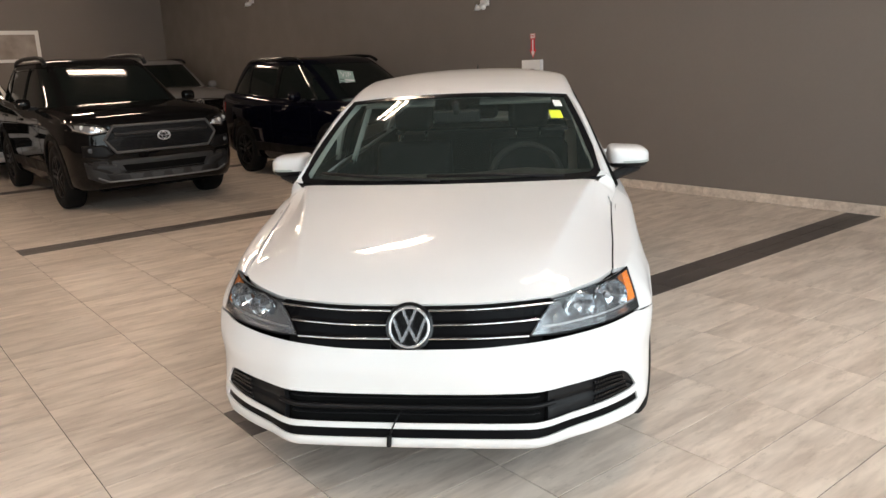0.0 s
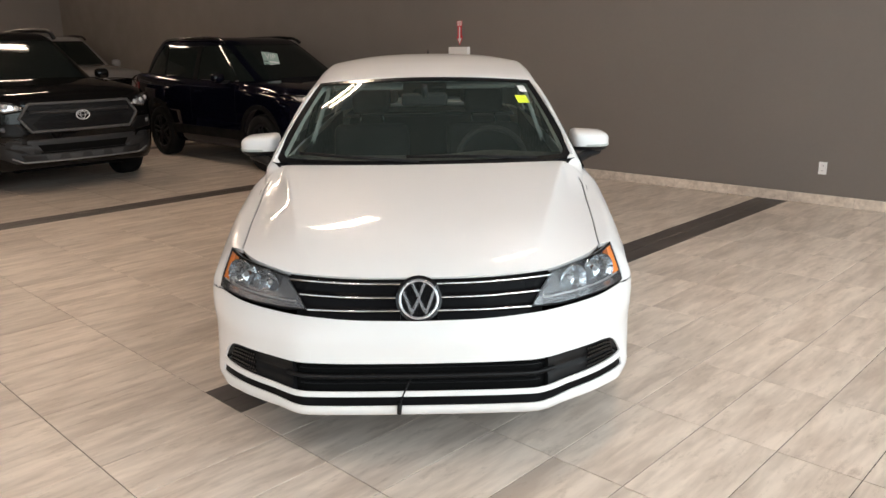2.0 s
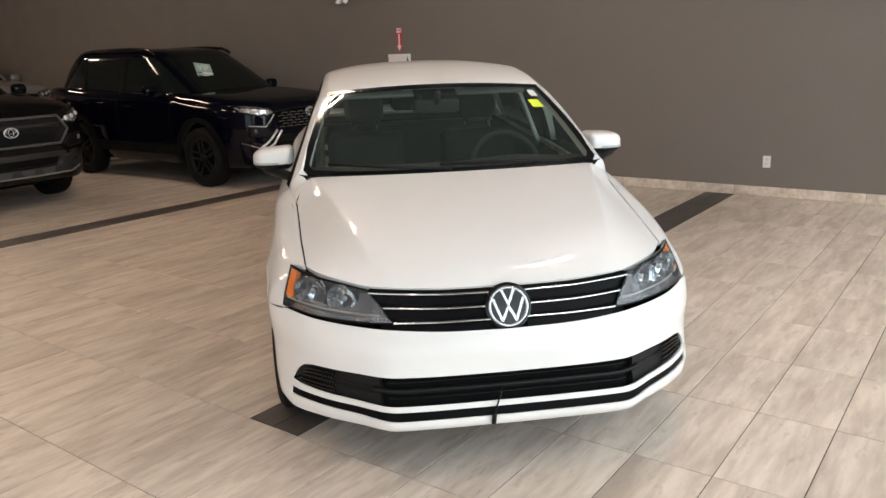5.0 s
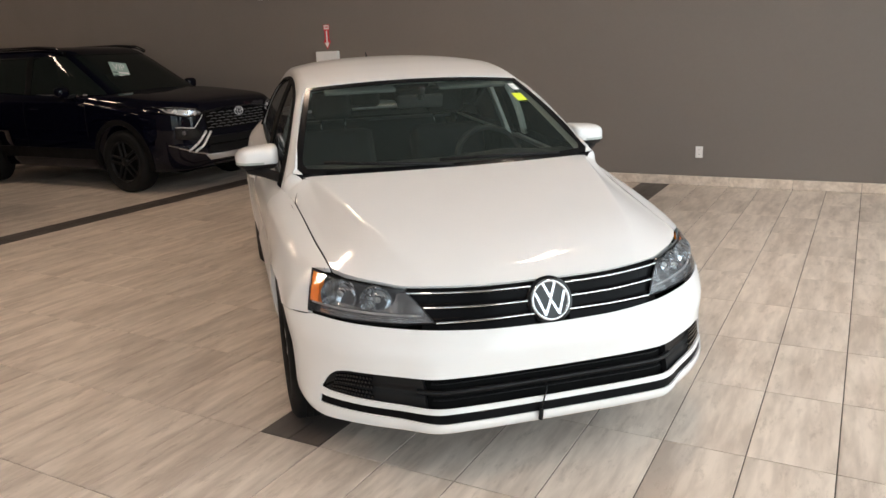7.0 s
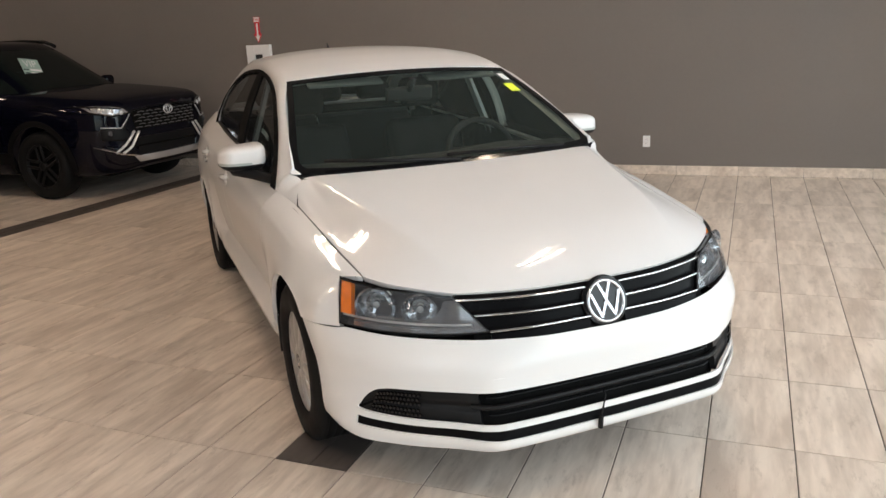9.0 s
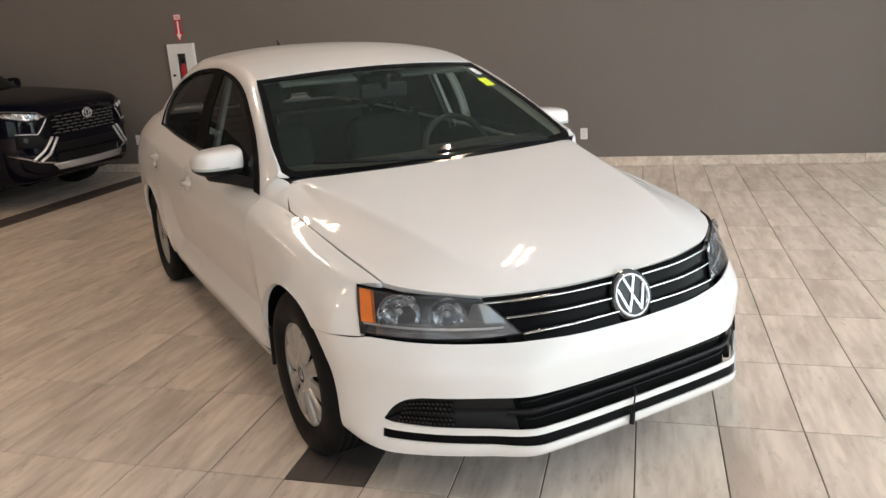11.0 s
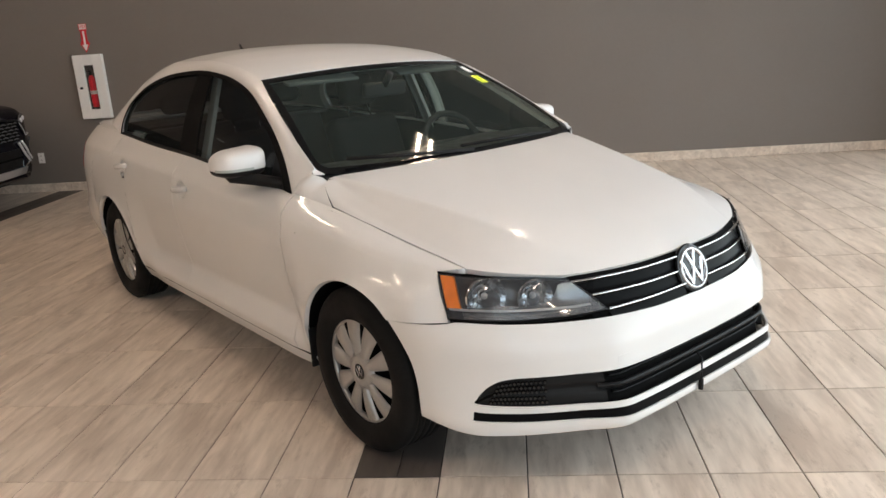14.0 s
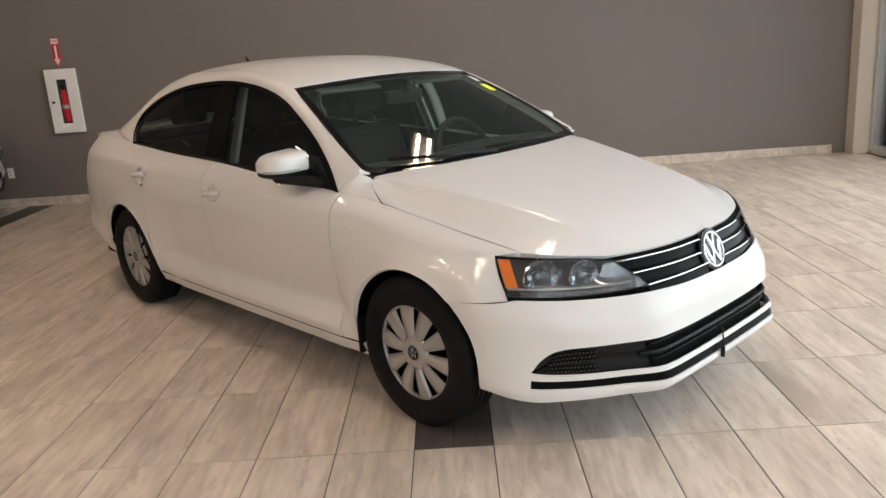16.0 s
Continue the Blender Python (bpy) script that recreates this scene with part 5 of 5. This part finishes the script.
def suv(label, paint, at, turn, style, size=1.0):
    top = tagged(new("suv_car"), label, "car")
    top.matrix_basis = pose(at[0], at[1], 0, 0, 0, turn) @ Matrix.Scale(size, 4)
    # lower body as one closed hull, arches cut through
    bm = bmesh.new()
    ys = [.02, .05, .08, .12, .17, .23, .30, .40, .5, .6, .75, .9, 1.05, 1.18, 1.25, 1.32, 1.5, 1.8, 2.1, 2.5, 2.9, 3.3, 3.6, 3.9, 4.2, 4.35, 4.48, 4.55, 4.60]
    rs = steps(0, 9, 27)
    rings = []
    for y in ys:
        half_ = [hull_pt(y, r) for r in rs]
        loop = [(x, z) for x, z in half_] + [(-x, z) for x, z in half_[-2:0:-1]]
        rings.append([bm.verts.new((x, (front_y(x, z) if y == .02 else y), z)) for x, z in loop])
    n = len(rings[0])
    for p, q in zip(rings, rings[1:]):
        for k in range(n):
            bm.faces.new((p[k], p[(k + 1) % n], q[(k + 1) % n], q[k]))
    for ring in (rings[0], rings[-1]):
        c = bm.verts.new((0, ring[0].co.y if ring is rings[-1] else front_y(0, .66), .66))
        for k in range(n):
            bm.faces.new((ring[k], ring[(k + 1) % n], c))
    bmesh.ops.recalc_face_normals(bm, faces=bm.faces[:])
    cutters = []
    for y in (SUV_F, SUV_R):
        for sg in (-1, 1):
            c = bmesh.new()
            bmesh.ops.create_cone(c, segments=40, radius1=.415, radius2=.415, depth=.6, cap_ends=True)
            cutters.append(move(c, Matrix.Translation((sg * .92, y, SUV_TYRE + .01)) @ Matrix.Rotation(radians(90), 4, "Y")))
    body = part("body", carve(bm, cutters), paint, top, "", True)
    part("underbody", box(-.62, .3, .22, .62, 4.3, .6, .02), LINER, top)
    for y in (SUV_F, SUV_R):
        for sg in (-1, 1):
            suv_wheel(top, y, sg)
            def clad(u, v, y=y):
                th = lerp(-0.35, math.pi + 0.35, u)
                r = lerp(.412, .475, v)
                yy, zz = y + r * math.cos(th), SUV_TYRE + .01 + r * math.sin(th)
                zz = max(zz, .27)
                return Vector((sg * (hull_w(min(max(yy, .3), 4.5), min(zz, .95)) + .010 - .004 * v), yy, zz))
            part("arch_trim", patch(clad, steps(0, 1, 28), steps(0, 1, 2), (0, y, .4), .02), CLAD, top, "", True)
    for sg in (-1, 1):
        part("side_skirt", patch(lambda u, v: Vector((sg * (hull_w(u, lerp(.50, .28, v)) + .012 - .02 * v), u, lerp(.50, .28, v))), steps(1.32, 3.22, 16), steps(0, 1, 4), (0, 2.3, .5), .02), CLAD, top, "", True)
        up = .028 if style == "trail" else 0.0
        part("roof_rail", rod([(sg * .605, 2.10, 1.60), (sg * .605, 2.16, 1.63 + up), (sg * .605, 2.26, 1.660 + up), (sg * .595, 2.6, 1.680 + up), (sg * .59, 3.4, 1.680 + up), (sg * .58, 3.78, 1.660 + up), (sg * .575, 3.9, 1.63 + up), (sg * .57, 3.97, 1.60)], .027 if style == "trail" else .022, 8), GLOSS_BLACK if style == "town" else PLASTIC, top, "", True)
        part("door_handle", box(sg * .915 - .02, 2.28, .955, sg * .915 + .02, 2.47, .985, .009), paint, top)
        part("door_handle", box(sg * .915 - .02, 3.22, .985, sg * .915 + .02, 3.41, 1.015, .009), paint, top)
        mir = part("door_mirror", box(min(sg * .91, sg * 1.07), 1.66, 1.10, max(sg * .91, sg * 1.07), 1.78, 1.225, .045, seg=3), paint, top, "", True)
        part("mirror_arm", box(min(sg * .82, sg * .95), 1.68, 1.085, max(sg * .82, sg * .95), 1.75, 1.125, .01), PLASTIC, mir)
    # cabin: dark glass band, painted pillars and roof
    def shell(z0, z1, nz, a0=0, a1=2 * math.pi, nt=72, grow=0.0):
        def pt(t, z):
            y0, y1, hw, zz = cabin_at(z)
            return plan((y0 - grow, y1 + grow, hw + grow, zz), t)
        return patch(pt, steps(a0, a1, nt), steps(z0, z1, nz), (0, 2.9, 1.1))
    part("window_band", shell(1.09, 1.585, 10), CAR_GLASS, top, "dark tinted windows", True)
    part("roof", shell(1.575, 1.69, 10, grow=.004), paint, top, "", True)
    for sg in (-1, 1):
        def strip(za, zb, wide, yf, nm, material=paint):
            """A pillar that leans with the cabin side; yf gives its length position with height."""
            def pt(u, v):
                z = lerp(za, zb, v)
                y0, y1, hw, _ = cabin_at(z)
                y = yf(v, y0, y1) + wide * (u - .5)
                k = (y - (y0 + y1) / 2) / ((y1 - y0) / 2)
                k = max(-1, min(1, k))
                x = hw * max(0.0, 1 - abs(k) ** (2 / 0.42)) ** (0.30 / 2)
                return Vector((sg * (x + .008), y, z))
            part(nm, patch(pt, steps(0, 1, 4), steps(0, 1, 10), (0, 2.9, 1.1), .006), material, top, "", True)
        strip(1.09, 1.60, .065, lambda v, y0, y1: y0 + .070 + .02 * v, "front_pillar")
        strip(1.12, 1.58, .11, lambda v, y0, y1: 2.62 + .04 * v, "middle_pillar", LINER)
        strip(1.16, 1.59, .30, lambda v, y0, y1: y1 - .16 - .10 * v, "rear_pillar")
        strip(1.12, 1.58, .045, lambda v, y0, y1: 3.52 + .10 * v, "quarter_pillar", LINER)
        strip(1.555, 1.575, 2.0, lambda v, y0, y1: 3.02, "gutter", GLOSS_BLACK)
        for yd in (1.46, 2.60, 3.36):
            part("door_seam", patch(lambda u, v: Vector((sg * (hull_w(yd, u) + .0015), yd + .006 * v, u)), steps(.51, 1.06, 12), [-1, 0, 1], (0, 2.3, .5)), LINER, top, "", True)
        strip(1.085, 1.125, 2.6, lambda v, y0, y1: 2.85, "belt_line", SATIN if style != "town" else CHROME)
        # headlamp, wrapping the corner
        if style == "trail":
            poly = [(sg * .905, 1.0), (sg * .60, .955), (sg * .50, .865), (sg * .70, .838), (sg * .88, .900)]
        else:
            poly = [(sg * .905, 1.005), (sg * .56, .950), (sg * .47, .880), (sg * .70, .850), (sg * .87, .915)]
        hl = part("headlamp", on_front(poly, .006, .03), GLOSS_BLACK, top, "clear headlamp with silver reflectors", True)
        def shrink(k, dx=0.0):
            cx, cz = sum(p[0] for p in poly) / 5, sum(p[1] for p in poly) / 5
            return [(lerp(cx, x, k) + dx, lerp(cz, z, k)) for x, z in poly]
        part("reflector", on_front(shrink(.78), .009, .006), LAMP_SILVER, hl, "", True)
        for k in range(3):
            lx, lz = .60 + .085 * k, .893 + .018 * k
            part("projector", move(lathe([(-.012, 0), (-.010, .016), (-.004, .024), (.006, .026)], 16, "y"), Matrix.Translation((sg * lx, front_y(lx, lz) - .006, lz))), BADGE, hl, "", True)
        part("lamp_bar", front_line([(sg * .60, .930), (sg * .80, .962), (sg * .88, .975)], .008, .012), GLOSS_BLACK, hl)
        # fog lamp pods
        part("fog_pod", on_front([(sg * .80, .74), (sg * .60, .74), (sg * .52, .64), (sg * .58, .60), (sg * .80, .62)], .006, .02), SATIN, top, "", True)
        fl = lathe([(-.012, .0), (-.012, .020), (-.008, .026), (.01, .026)], 20, "y")
        part("fog_lamp", move(fl, Matrix.Translation((sg * .735, front_y(.735, .69) + .0, .69))), mat("fog_glass", (0.12, 0.12, 0.125), 0.12, 0.3, grain=0.1, scale=60), top, "", True)
        if style == "town":
            for k in range(2):
                part("bright_blade", front_line([(sg * (.64 + .07 * k), .47 + .015 * k), (sg * (.54 + .07 * k), .535 + .02 * k), (sg * (.43 + .06 * k), .68 + .01 * k)], .014, .008), BADGE, top, "chrome blade", True)
            part("bright_line", front_line([(sg * .80, .755), (sg * .63, .735), (sg * .52, .87)], .006, .010), BADGE, top, "", True)
            part("lip_line", front_line([(sg * .85, .56), (sg * .66, .47), (sg * .48, .43)], .009, .008), CHROME, top)
        part("front_corner", on_front([(sg * .80, .57), (sg * .46, .52), (sg * .42, .36), (sg * .66, .34), (sg * .78, .40)], .006, .02), GREY_TRIM if style == "trail" else paint, top, "", True)
    if style == "trail":
        outer = [(-.50, .93), (.50, .93), (.60, .79), (.50, .655), (-.50, .655), (-.60, .79)]
        part("grille", on_front([(x * .97, .79 + (z - .79) * .95) for x, z in outer], .004, .03), PLASTIC, top, "black mesh grille in a grey six-sided surround")
        part("grille_surround", front_line(outer + outer[:1], .014, .012), mat("satin_grey", (0.085, 0.083, 0.083), 0.4, grain=0.1, scale=80), top, "grey surround", True)
        part("chin_line", front_line([(-.70, .40), (-.60, .352), (.60, .352), (.70, .40)], .009, .020), mat("chin_grey", (0.22, 0.22, 0.22), 0.45, 0.3, grain=0.1, scale=80), top, "dull silver lower edge", True)
        part("grille_bar", front_line([(-.50, .845), (.50, .845)], .022, .008), GREY_TRIM, top, "", True)
        mesh = bmesh.new()
        for k in range(9):
            merge(mesh, front_line([(-.48 + .02 * abs(k - 4), .665 + .016 * k), (.48 - .02 * abs(k - 4), .665 + .016 * k)], .004, .008, 8))
        tagged(part("grille_mesh", mesh, SATIN, top), kind="stuff")
        part("bumper_band", on_front([(-.72, .575), (.72, .575), (.74, .50), (.60, .44), (-.60, .44), (-.74, .50)], .012, .03), GREY_TRIM, top, "", True)
        part("lower_intake", on_front([(-.46, .52), (.46, .52), (.42, .45), (-.42, .45)], .016, .02), LINER, top)
        part("skid_plate", on_front([(-.62, .43), (.62, .43), (.56, .35), (-.56, .35)], .018, .04), GREY_TRIM, top, "grey skid plate", True)
        for k in range(4):
            part("skid_rib", on_front([(-.40 + .22 * k, .415), (-.26 + .22 * k, .415), (-.28 + .22 * k, .365), (-.38 + .22 * k, .365)], .022, .01), mat("dull_grey", (0.05, 0.05, 0.052), 0.5, grain=0.1, scale=80), top)
    else:
        outer = [(-.50, .90), (.50, .90), (.46, .70), (-.46, .70)]
        part("grille", on_front(outer, .002, .03), LINER, top, "dark grille with short bright bars")
        mesh = bmesh.new()
        for r_ in range(6):
            for k in range(8):
                xa = -.46 + .118 * k + (.05 if r_ % 2 else 0)
                xb = min(xa + .085, .47)
                z = .72 + .032 * r_
                merge(mesh, front_line([(xa, z - .003), ((xa + xb) / 2, z + .004), (xb, z - .003)], .0055, .006, 2))
        tagged(part("bar_mesh", mesh, mat("bar_grey", (0.15, 0.15, 0.155), 0.4, 0.4, grain=0.1, scale=80) if style == "town" else SATIN, top), kind="stuff")
        part("grille_surround", front_line([(-.60, .73), (-.50, .90), (-.2, .925), (.2, .925), (.50, .90), (.60, .73)], .008, .004), SATIN, top, "", True)
        part("lower_intake", on_front([(-.44, .62), (.44, .62), (.50, .44), (-.50, .44)], .004, .02), SATIN, top)
        part("intake_bar", front_line([(-.45, .53), (.45, .53)], .010, .010), LINER, top)
        part("skid_plate", on_front([(-.52, .425), (.52, .425), (.46, .36), (-.46, .36)], .020, .04), ALU, top, "bright silver skid plate", True)
    # oval badge on the grille
    bz = .80 if style == "trail" else .875
    bd = part("badge", move(lathe([(-.004, 0), (-.004, .066), (.01, .07)], 28, "y"), Matrix.Translation((0, front_y(0, bz) - .026, bz)) @ Matrix.Diagonal((1.1, 1, .78, 1))), GLOSS_BLACK, top, "small oval chrome badge")
    for sx, sz, ro in ((1.1, .78, .066), (.42, .70, .060), (.85, .30, .066)):
        part("badge_ring", move(lathe([(-.004, ro - .011), (-.011, ro - .0055), (-.004, ro)], 28, "y"), Matrix.Translation((0, front_y(0, bz) - .026, bz + (.012 if sx == .85 else 0))) @ Matrix.Diagonal((sx, 1, sz, 1))), BADGE, bd, "", True)
    for sg in (-1, 1):
        part("tail_lamp", patch(lambda u, v: Vector((sg * (hull_w(lerp(4.22, 4.52, u), lerp(1.06, .92, v)) + .006), lerp(4.22, 4.52, u), lerp(1.06, .92, v))), steps(0, 1, 6), [0, .5, 1], (0, 3, 1), .01), RED_LENS, top, "dark red lens", True)
    return top


suv("black off-road sport utility car with grey trim, parked by the wall", BLACK_PAINT, (-7.05, 1.655), 90.2, "trail", 1.06)
town = suv("midnight blue sport utility car with a silver skid plate", BLUE_PAINT, (-5.666, 4.546), 89.8, "town")
suv("silver-grey sport utility car parked behind the dark ones", GREY_PAINT, (-13.4, 4.62), 90, "plain", 1.11)
suv("white sport utility car parked at the back of the showroom", PAINT, (-11.9, 0.58), 90.2, "plain", 1.02)

# ---- wall fittings ----
RED = mat("sign_red", (0.62, 0.015, 0.03), 0.4, grain=0.05, scale=40)
SIGN_WHITE = mat("sign_white", (0.8, 0.78, 0.76), 0.5, grain=0.03, scale=40)
DARK = mat("cabinet_inside", (0.05, 0.04, 0.04), 0.6, grain=0.1, scale=40)


def flat_poly(pts, y, thick):
    bm = bmesh.new()
    a = [bm.verts.new((x, y, z)) for x, z in pts]
    b = [bm.verts.new((x, y - thick, z)) for x, z in pts]
    bm.faces.new(b)
    for k in range(len(pts)):
        bm.faces.new((a[k], a[(k + 1) % len(pts)], b[(k + 1) % len(pts)], b[k]))
    bmesh.ops.recalc_face_normals(bm, faces=bm.faces[:])
    return bm


# fire extinguisher cabinet
cab = tagged(new("extinguisher_cabinet"), "white steel extinguisher cabinet with a narrow window on the wall", "cabinet")
cab.location = (-5.246, WALL_Y, 1.156)
W2, H2, D2 = 0.167, 0.347, 0.055
part("carcass", box(-W2, -.02, -H2, W2, -.001, H2, .003), WHITE_METAL, cab)
for x0, x1, z0, z1 in ((-W2, -.058, -H2, H2), (.058, W2, -H2, H2), (-.058, .058, .235, H2), (-.058, .058, -H2, -.245)):
    part("door_frame", box(x0, -D2, z0, x1, -.02, z1, .003), WHITE_METAL, cab)
part("recess", box(-.058, -.024, -.245, .058, -.021, .235), DARK, cab)
pane = part("pane", box(-.062, -D2 + .008, -.25, .062, -D2 + .011, .24), PANE, cab)
pane.visible_shadow = False
part("latch", box(-.128, -D2 - .012, -.02, -.098, -D2, .004, .003), PLASTIC, cab, "black latch")
ext = tagged(new("fire_extinguisher"), "red fire extinguisher with a pale label inside the cabinet", "extinguisher")
ext.location = (-5.246, WALL_Y - .0235, .925)
def turned_z(prof, n=20):
    return move(lathe(prof, n), Matrix.Rotation(radians(-90), 4, "Y"))
part("cylinder", move(turned_z([(.01, .022), (.30, .022), (.335, .016), (.35, .010), (.36, .009)]), Matrix.Diagonal((1.75, 1, 1, 1))), RED, ext, "", True)
part("label_band", move(turned_z([(.15, .0232), (.19, .0232)]), Matrix.Diagonal((1.75, 1, 1, 1))), mat("label_grey", (0.45, 0.40, 0.38), 0.6, grain=0.3, scale=200), ext, "", True)
part("valve", box(-.012, -.012, .355, .012, .012, .40, .003), PLASTIC, ext)
part("lever", box(-.015, -.03, .395, .015, .02, .41, .003), PLASTIC, ext)
# arrow sign
sign = tagged(new("fire_sign"), "red sign with a white arrow pointing down to the cabinet", "sign")
sign.location = (-5.257, WALL_Y, 1.53)
part("board", flat_poly([(-.045, .30), (.045, .30), (.045, .235), (.035, .23), (.035, .12), (.055, .09), (0, -.005), (-.055, .09), (-.035, .12), (-.035, .23), (-.045, .235)], -.001, .003), RED, sign)
part("arrow", flat_poly([(-.011, .225), (.011, .225), (.011, .080), (.034, .080), (0, .014), (-.034, .080), (-.011, .080)], -.004, .0015), SIGN_WHITE, sign, "white arrow")
part("text_band", flat_poly([(-.040, .295), (.040, .295), (.040, .242), (-.040, .242)], -.004, .001), SIGN_WHITE, sign)
fc = bpy.data.curves.new("fire_text", "FONT")
fc.body, fc.size, fc.align_x, fc.extrude = "FIRE", .045, "CENTER", .0005
ft = new("lettering", fc)
ft.data.materials.append(RED)
ft.parent = sign
ft.matrix_basis = pose(0, -.0056, .253, 90, 0, 0)


def outlet(x, z):
    o = tagged(new("wall_outlet"), "white wall socket plate", "outlet", "wall sockets")
    o.location = (x, WALL_Y, z)
    part("plate", box(-.037, -.007, -.059, .037, -.001, .059, .003), WHITE_METAL, o)
    for dz in (-.024, .024):
        part("socket", box(-.017, -.010, dz - .015, .017, -.006, dz + .015, .003), SIGN_WHITE, o)
        for dx in (-.006, .006):
            part("slot", box(dx - .0015, -.0108, dz - .006, dx + .0015, -.0099, dz + .006), DARK, o)


outlet(-.628, .348)
outlet(-6.03, .395)


def emergency_lamp(x, z):
    e = tagged(new("emergency_lamp"), "small white twin-head emergency lamp high on the wall", "lamp", "emergency lamps")
    e.location = (x, WALL_Y, z)
    part("base", box(-.07, -.05, -.04, .07, -.001, .04, .01), WHITE_METAL, e)
    for sx in (-1, 1):
        part("head", move(lathe([(0, 0), (0, .045), (.05, .03), (.075, .012), (.075, 0)], 20, "y"), Matrix.Translation((sx * .075, -.13, -.05)) @ Matrix.Rotation(radians(-25), 4, "X") @ Matrix.Rotation(radians(sx * 30), 4, "Z")), WHITE_METAL, e, "", True)
        part("arm", rod([(sx * .05, -.04, -.01), (sx * .075, -.07, -.04)], .012), WHITE_METAL, e)


emergency_lamp(-6.13, 2.275)
emergency_lamp(-13.2, 2.90)

# inner window in the end wall
iw = tagged(new("window_3"), "white-framed inner office window in the end wall", "window", kind="structure")
iw.location = (BACK_X, -.21, .02)
for y0, y1, z0, z1 in ((.2, 3.15, 2.55, 2.64), (.2, 3.15, 1.93, 2.00), (3.07, 3.15, 2.00, 2.55), (.2, .28, 2.00, 2.55)):
    part("window_frame", box(.001, y0, z0, .05, y1, z1, .006), WHITE_METAL, iw)
# opaque pane: its mottled pale brown stands in for the reflections
part("pane", box(.012, .28, 2.00, .02, 3.07, 2.55), mat("painted_reflection_pane", (0.30, 0.26, 0.23), 0.06, grain=0.5, scale=3), iw)
# price sheet behind the screen of the blue car
sheet = tagged(new("price_sheet"), "pale green sheet with large letters in the car's windscreen", "sign")
sheet.matrix_basis = pose(-7.226, 4.30, 1.335, 0, 0, 0) @ Matrix.Rotation(radians(90), 4, "Z") @ Matrix.Rotation(radians(-33), 4, "X") @ Matrix.Rotation(radians(9), 4, "Y")
GREEN_PAPER = mat("green_paper", (0.35, 0.46, 0.40), 0.6, grain=0.05, scale=40)
INK = mat("ink", (0.06, 0.09, 0.08), 0.7, grain=0.05, scale=40)
part("paper", box(-.12, -.002, -.16, .12, 0, .16), GREEN_PAPER, sheet)
vc = bpy.data.curves.new("sheet_text", "FONT")
vc.body, vc.size, vc.align_x, vc.extrude = "VIP", .12, "CENTER", .0004
vt = new("lettering", vc)
vt.data.materials.append(SIGN_WHITE)
vt.parent = sheet
vt.matrix_basis = pose(0, -.0028, .055, 90, 0, 0)
for k in range(4):
    part("print_bar", box(-.03, -.004, -.135 + .045 * k, .11, -.002, -.11 + .045 * k), SIGN_WHITE, sheet)
    part("print_bar", box(-.11, -.004, -.13 + .045 * k, -.05, -.002, -.115 + .045 * k), INK, sheet)

# ---- floor tiles ----
def tile_bm(x0, y0, x1, y1, bm):
    """One tile with a chamfered rim."""
    g, c, z0 = 0.0021, 0.0016, -0.005
    o = [(x0 + g, y0 + g), (x1 - g, y0 + g), (x1 - g, y1 - g), (x0 + g, y1 - g)]
    k = [(x0 + g + c, y0 + g + c), (x1 - g - c, y0 + g + c), (x1 - g - c, y1 - g - c), (x0 + g + c, y1 - g - c)]
    lo = [bm.verts.new((x, y, z0)) for x, y in o]
    mi = [bm.verts.new((x, y, -0.0012)) for x, y in o]
    hi = [bm.verts.new((x, y, 0.0)) for x, y in k]
    for a, b in ((lo, mi), (mi, hi)):
        for i in range(4):
            j = (i + 1) % 4
            bm.faces.new((a[i], a[j], b[j], b[i]))
    bm.faces.new(hi)


def tile_data(name, w, material):
    bm = bmesh.new()
    tile_bm(-w / 2, -S, w / 2, S, bm)
    me = bpy.data.meshes.new(name)
    bm.to_mesh(me)
    bm.free()
    me.materials.append(material)
    return me


light_me, dark_me = tile_data("tile", S, TILE), tile_data("tile", S / 2, DARK_TILE)
rest, rest_dark = bmesh.new(), bmesh.new()
BANDS = (0, -15, -30, -45)
near = []
for i in range(-60, 17):
    for j in range(-15, 11):
        # the field past the second band starts with a row of cut tiles
        xa, ya = X0 + S * i - (0.18 if i <= -15 else 0), Y0 + 2 * S * j
        xb, yb = min(X0 + S * (i + 1) - (0.18 if i <= -16 else 0), WIN_X), min(ya + 2 * S, WALL_Y)
        if xa < BACK_X or ya < FRONT_Y or xb - xa < 0.05 or yb - ya < 0.05:
            continue
        if i == -15:
            tile_bm(xa + S, ya, xb, yb, rest)
            xb = xa + S
        banded = i in BANDS and j >= 0
        whole = xb - xa > S - 0.01 and yb - ya > 2 * S - 0.01
        close = whole and -3.3 <= xa <= 1.7 and -1.5 <= ya <= 4.0
        if close and len(near) < 295:
            for k in ((-0.5, 0.5) if banded else (0,)):
                t = new("tile", dark_me if banded else light_me)
                t.parent = floor
                t.location = ((xa + xb) / 2 + k * S / 2, (ya + yb) / 2, 0)
                near.append(t)
        elif banded:
            tile_bm(xa, ya, (xa + xb) / 2, yb, rest_dark)
            tile_bm((xa + xb) / 2, ya, xb, yb, rest_dark)
        else:
            tile_bm(xa, ya, xb, yb, rest)
tagged(part("far_tiles", rest, TILE, floor), kind="stuff")
tagged(part("far_dark_tiles", rest_dark, DARK_TILE, floor), kind="stuff")
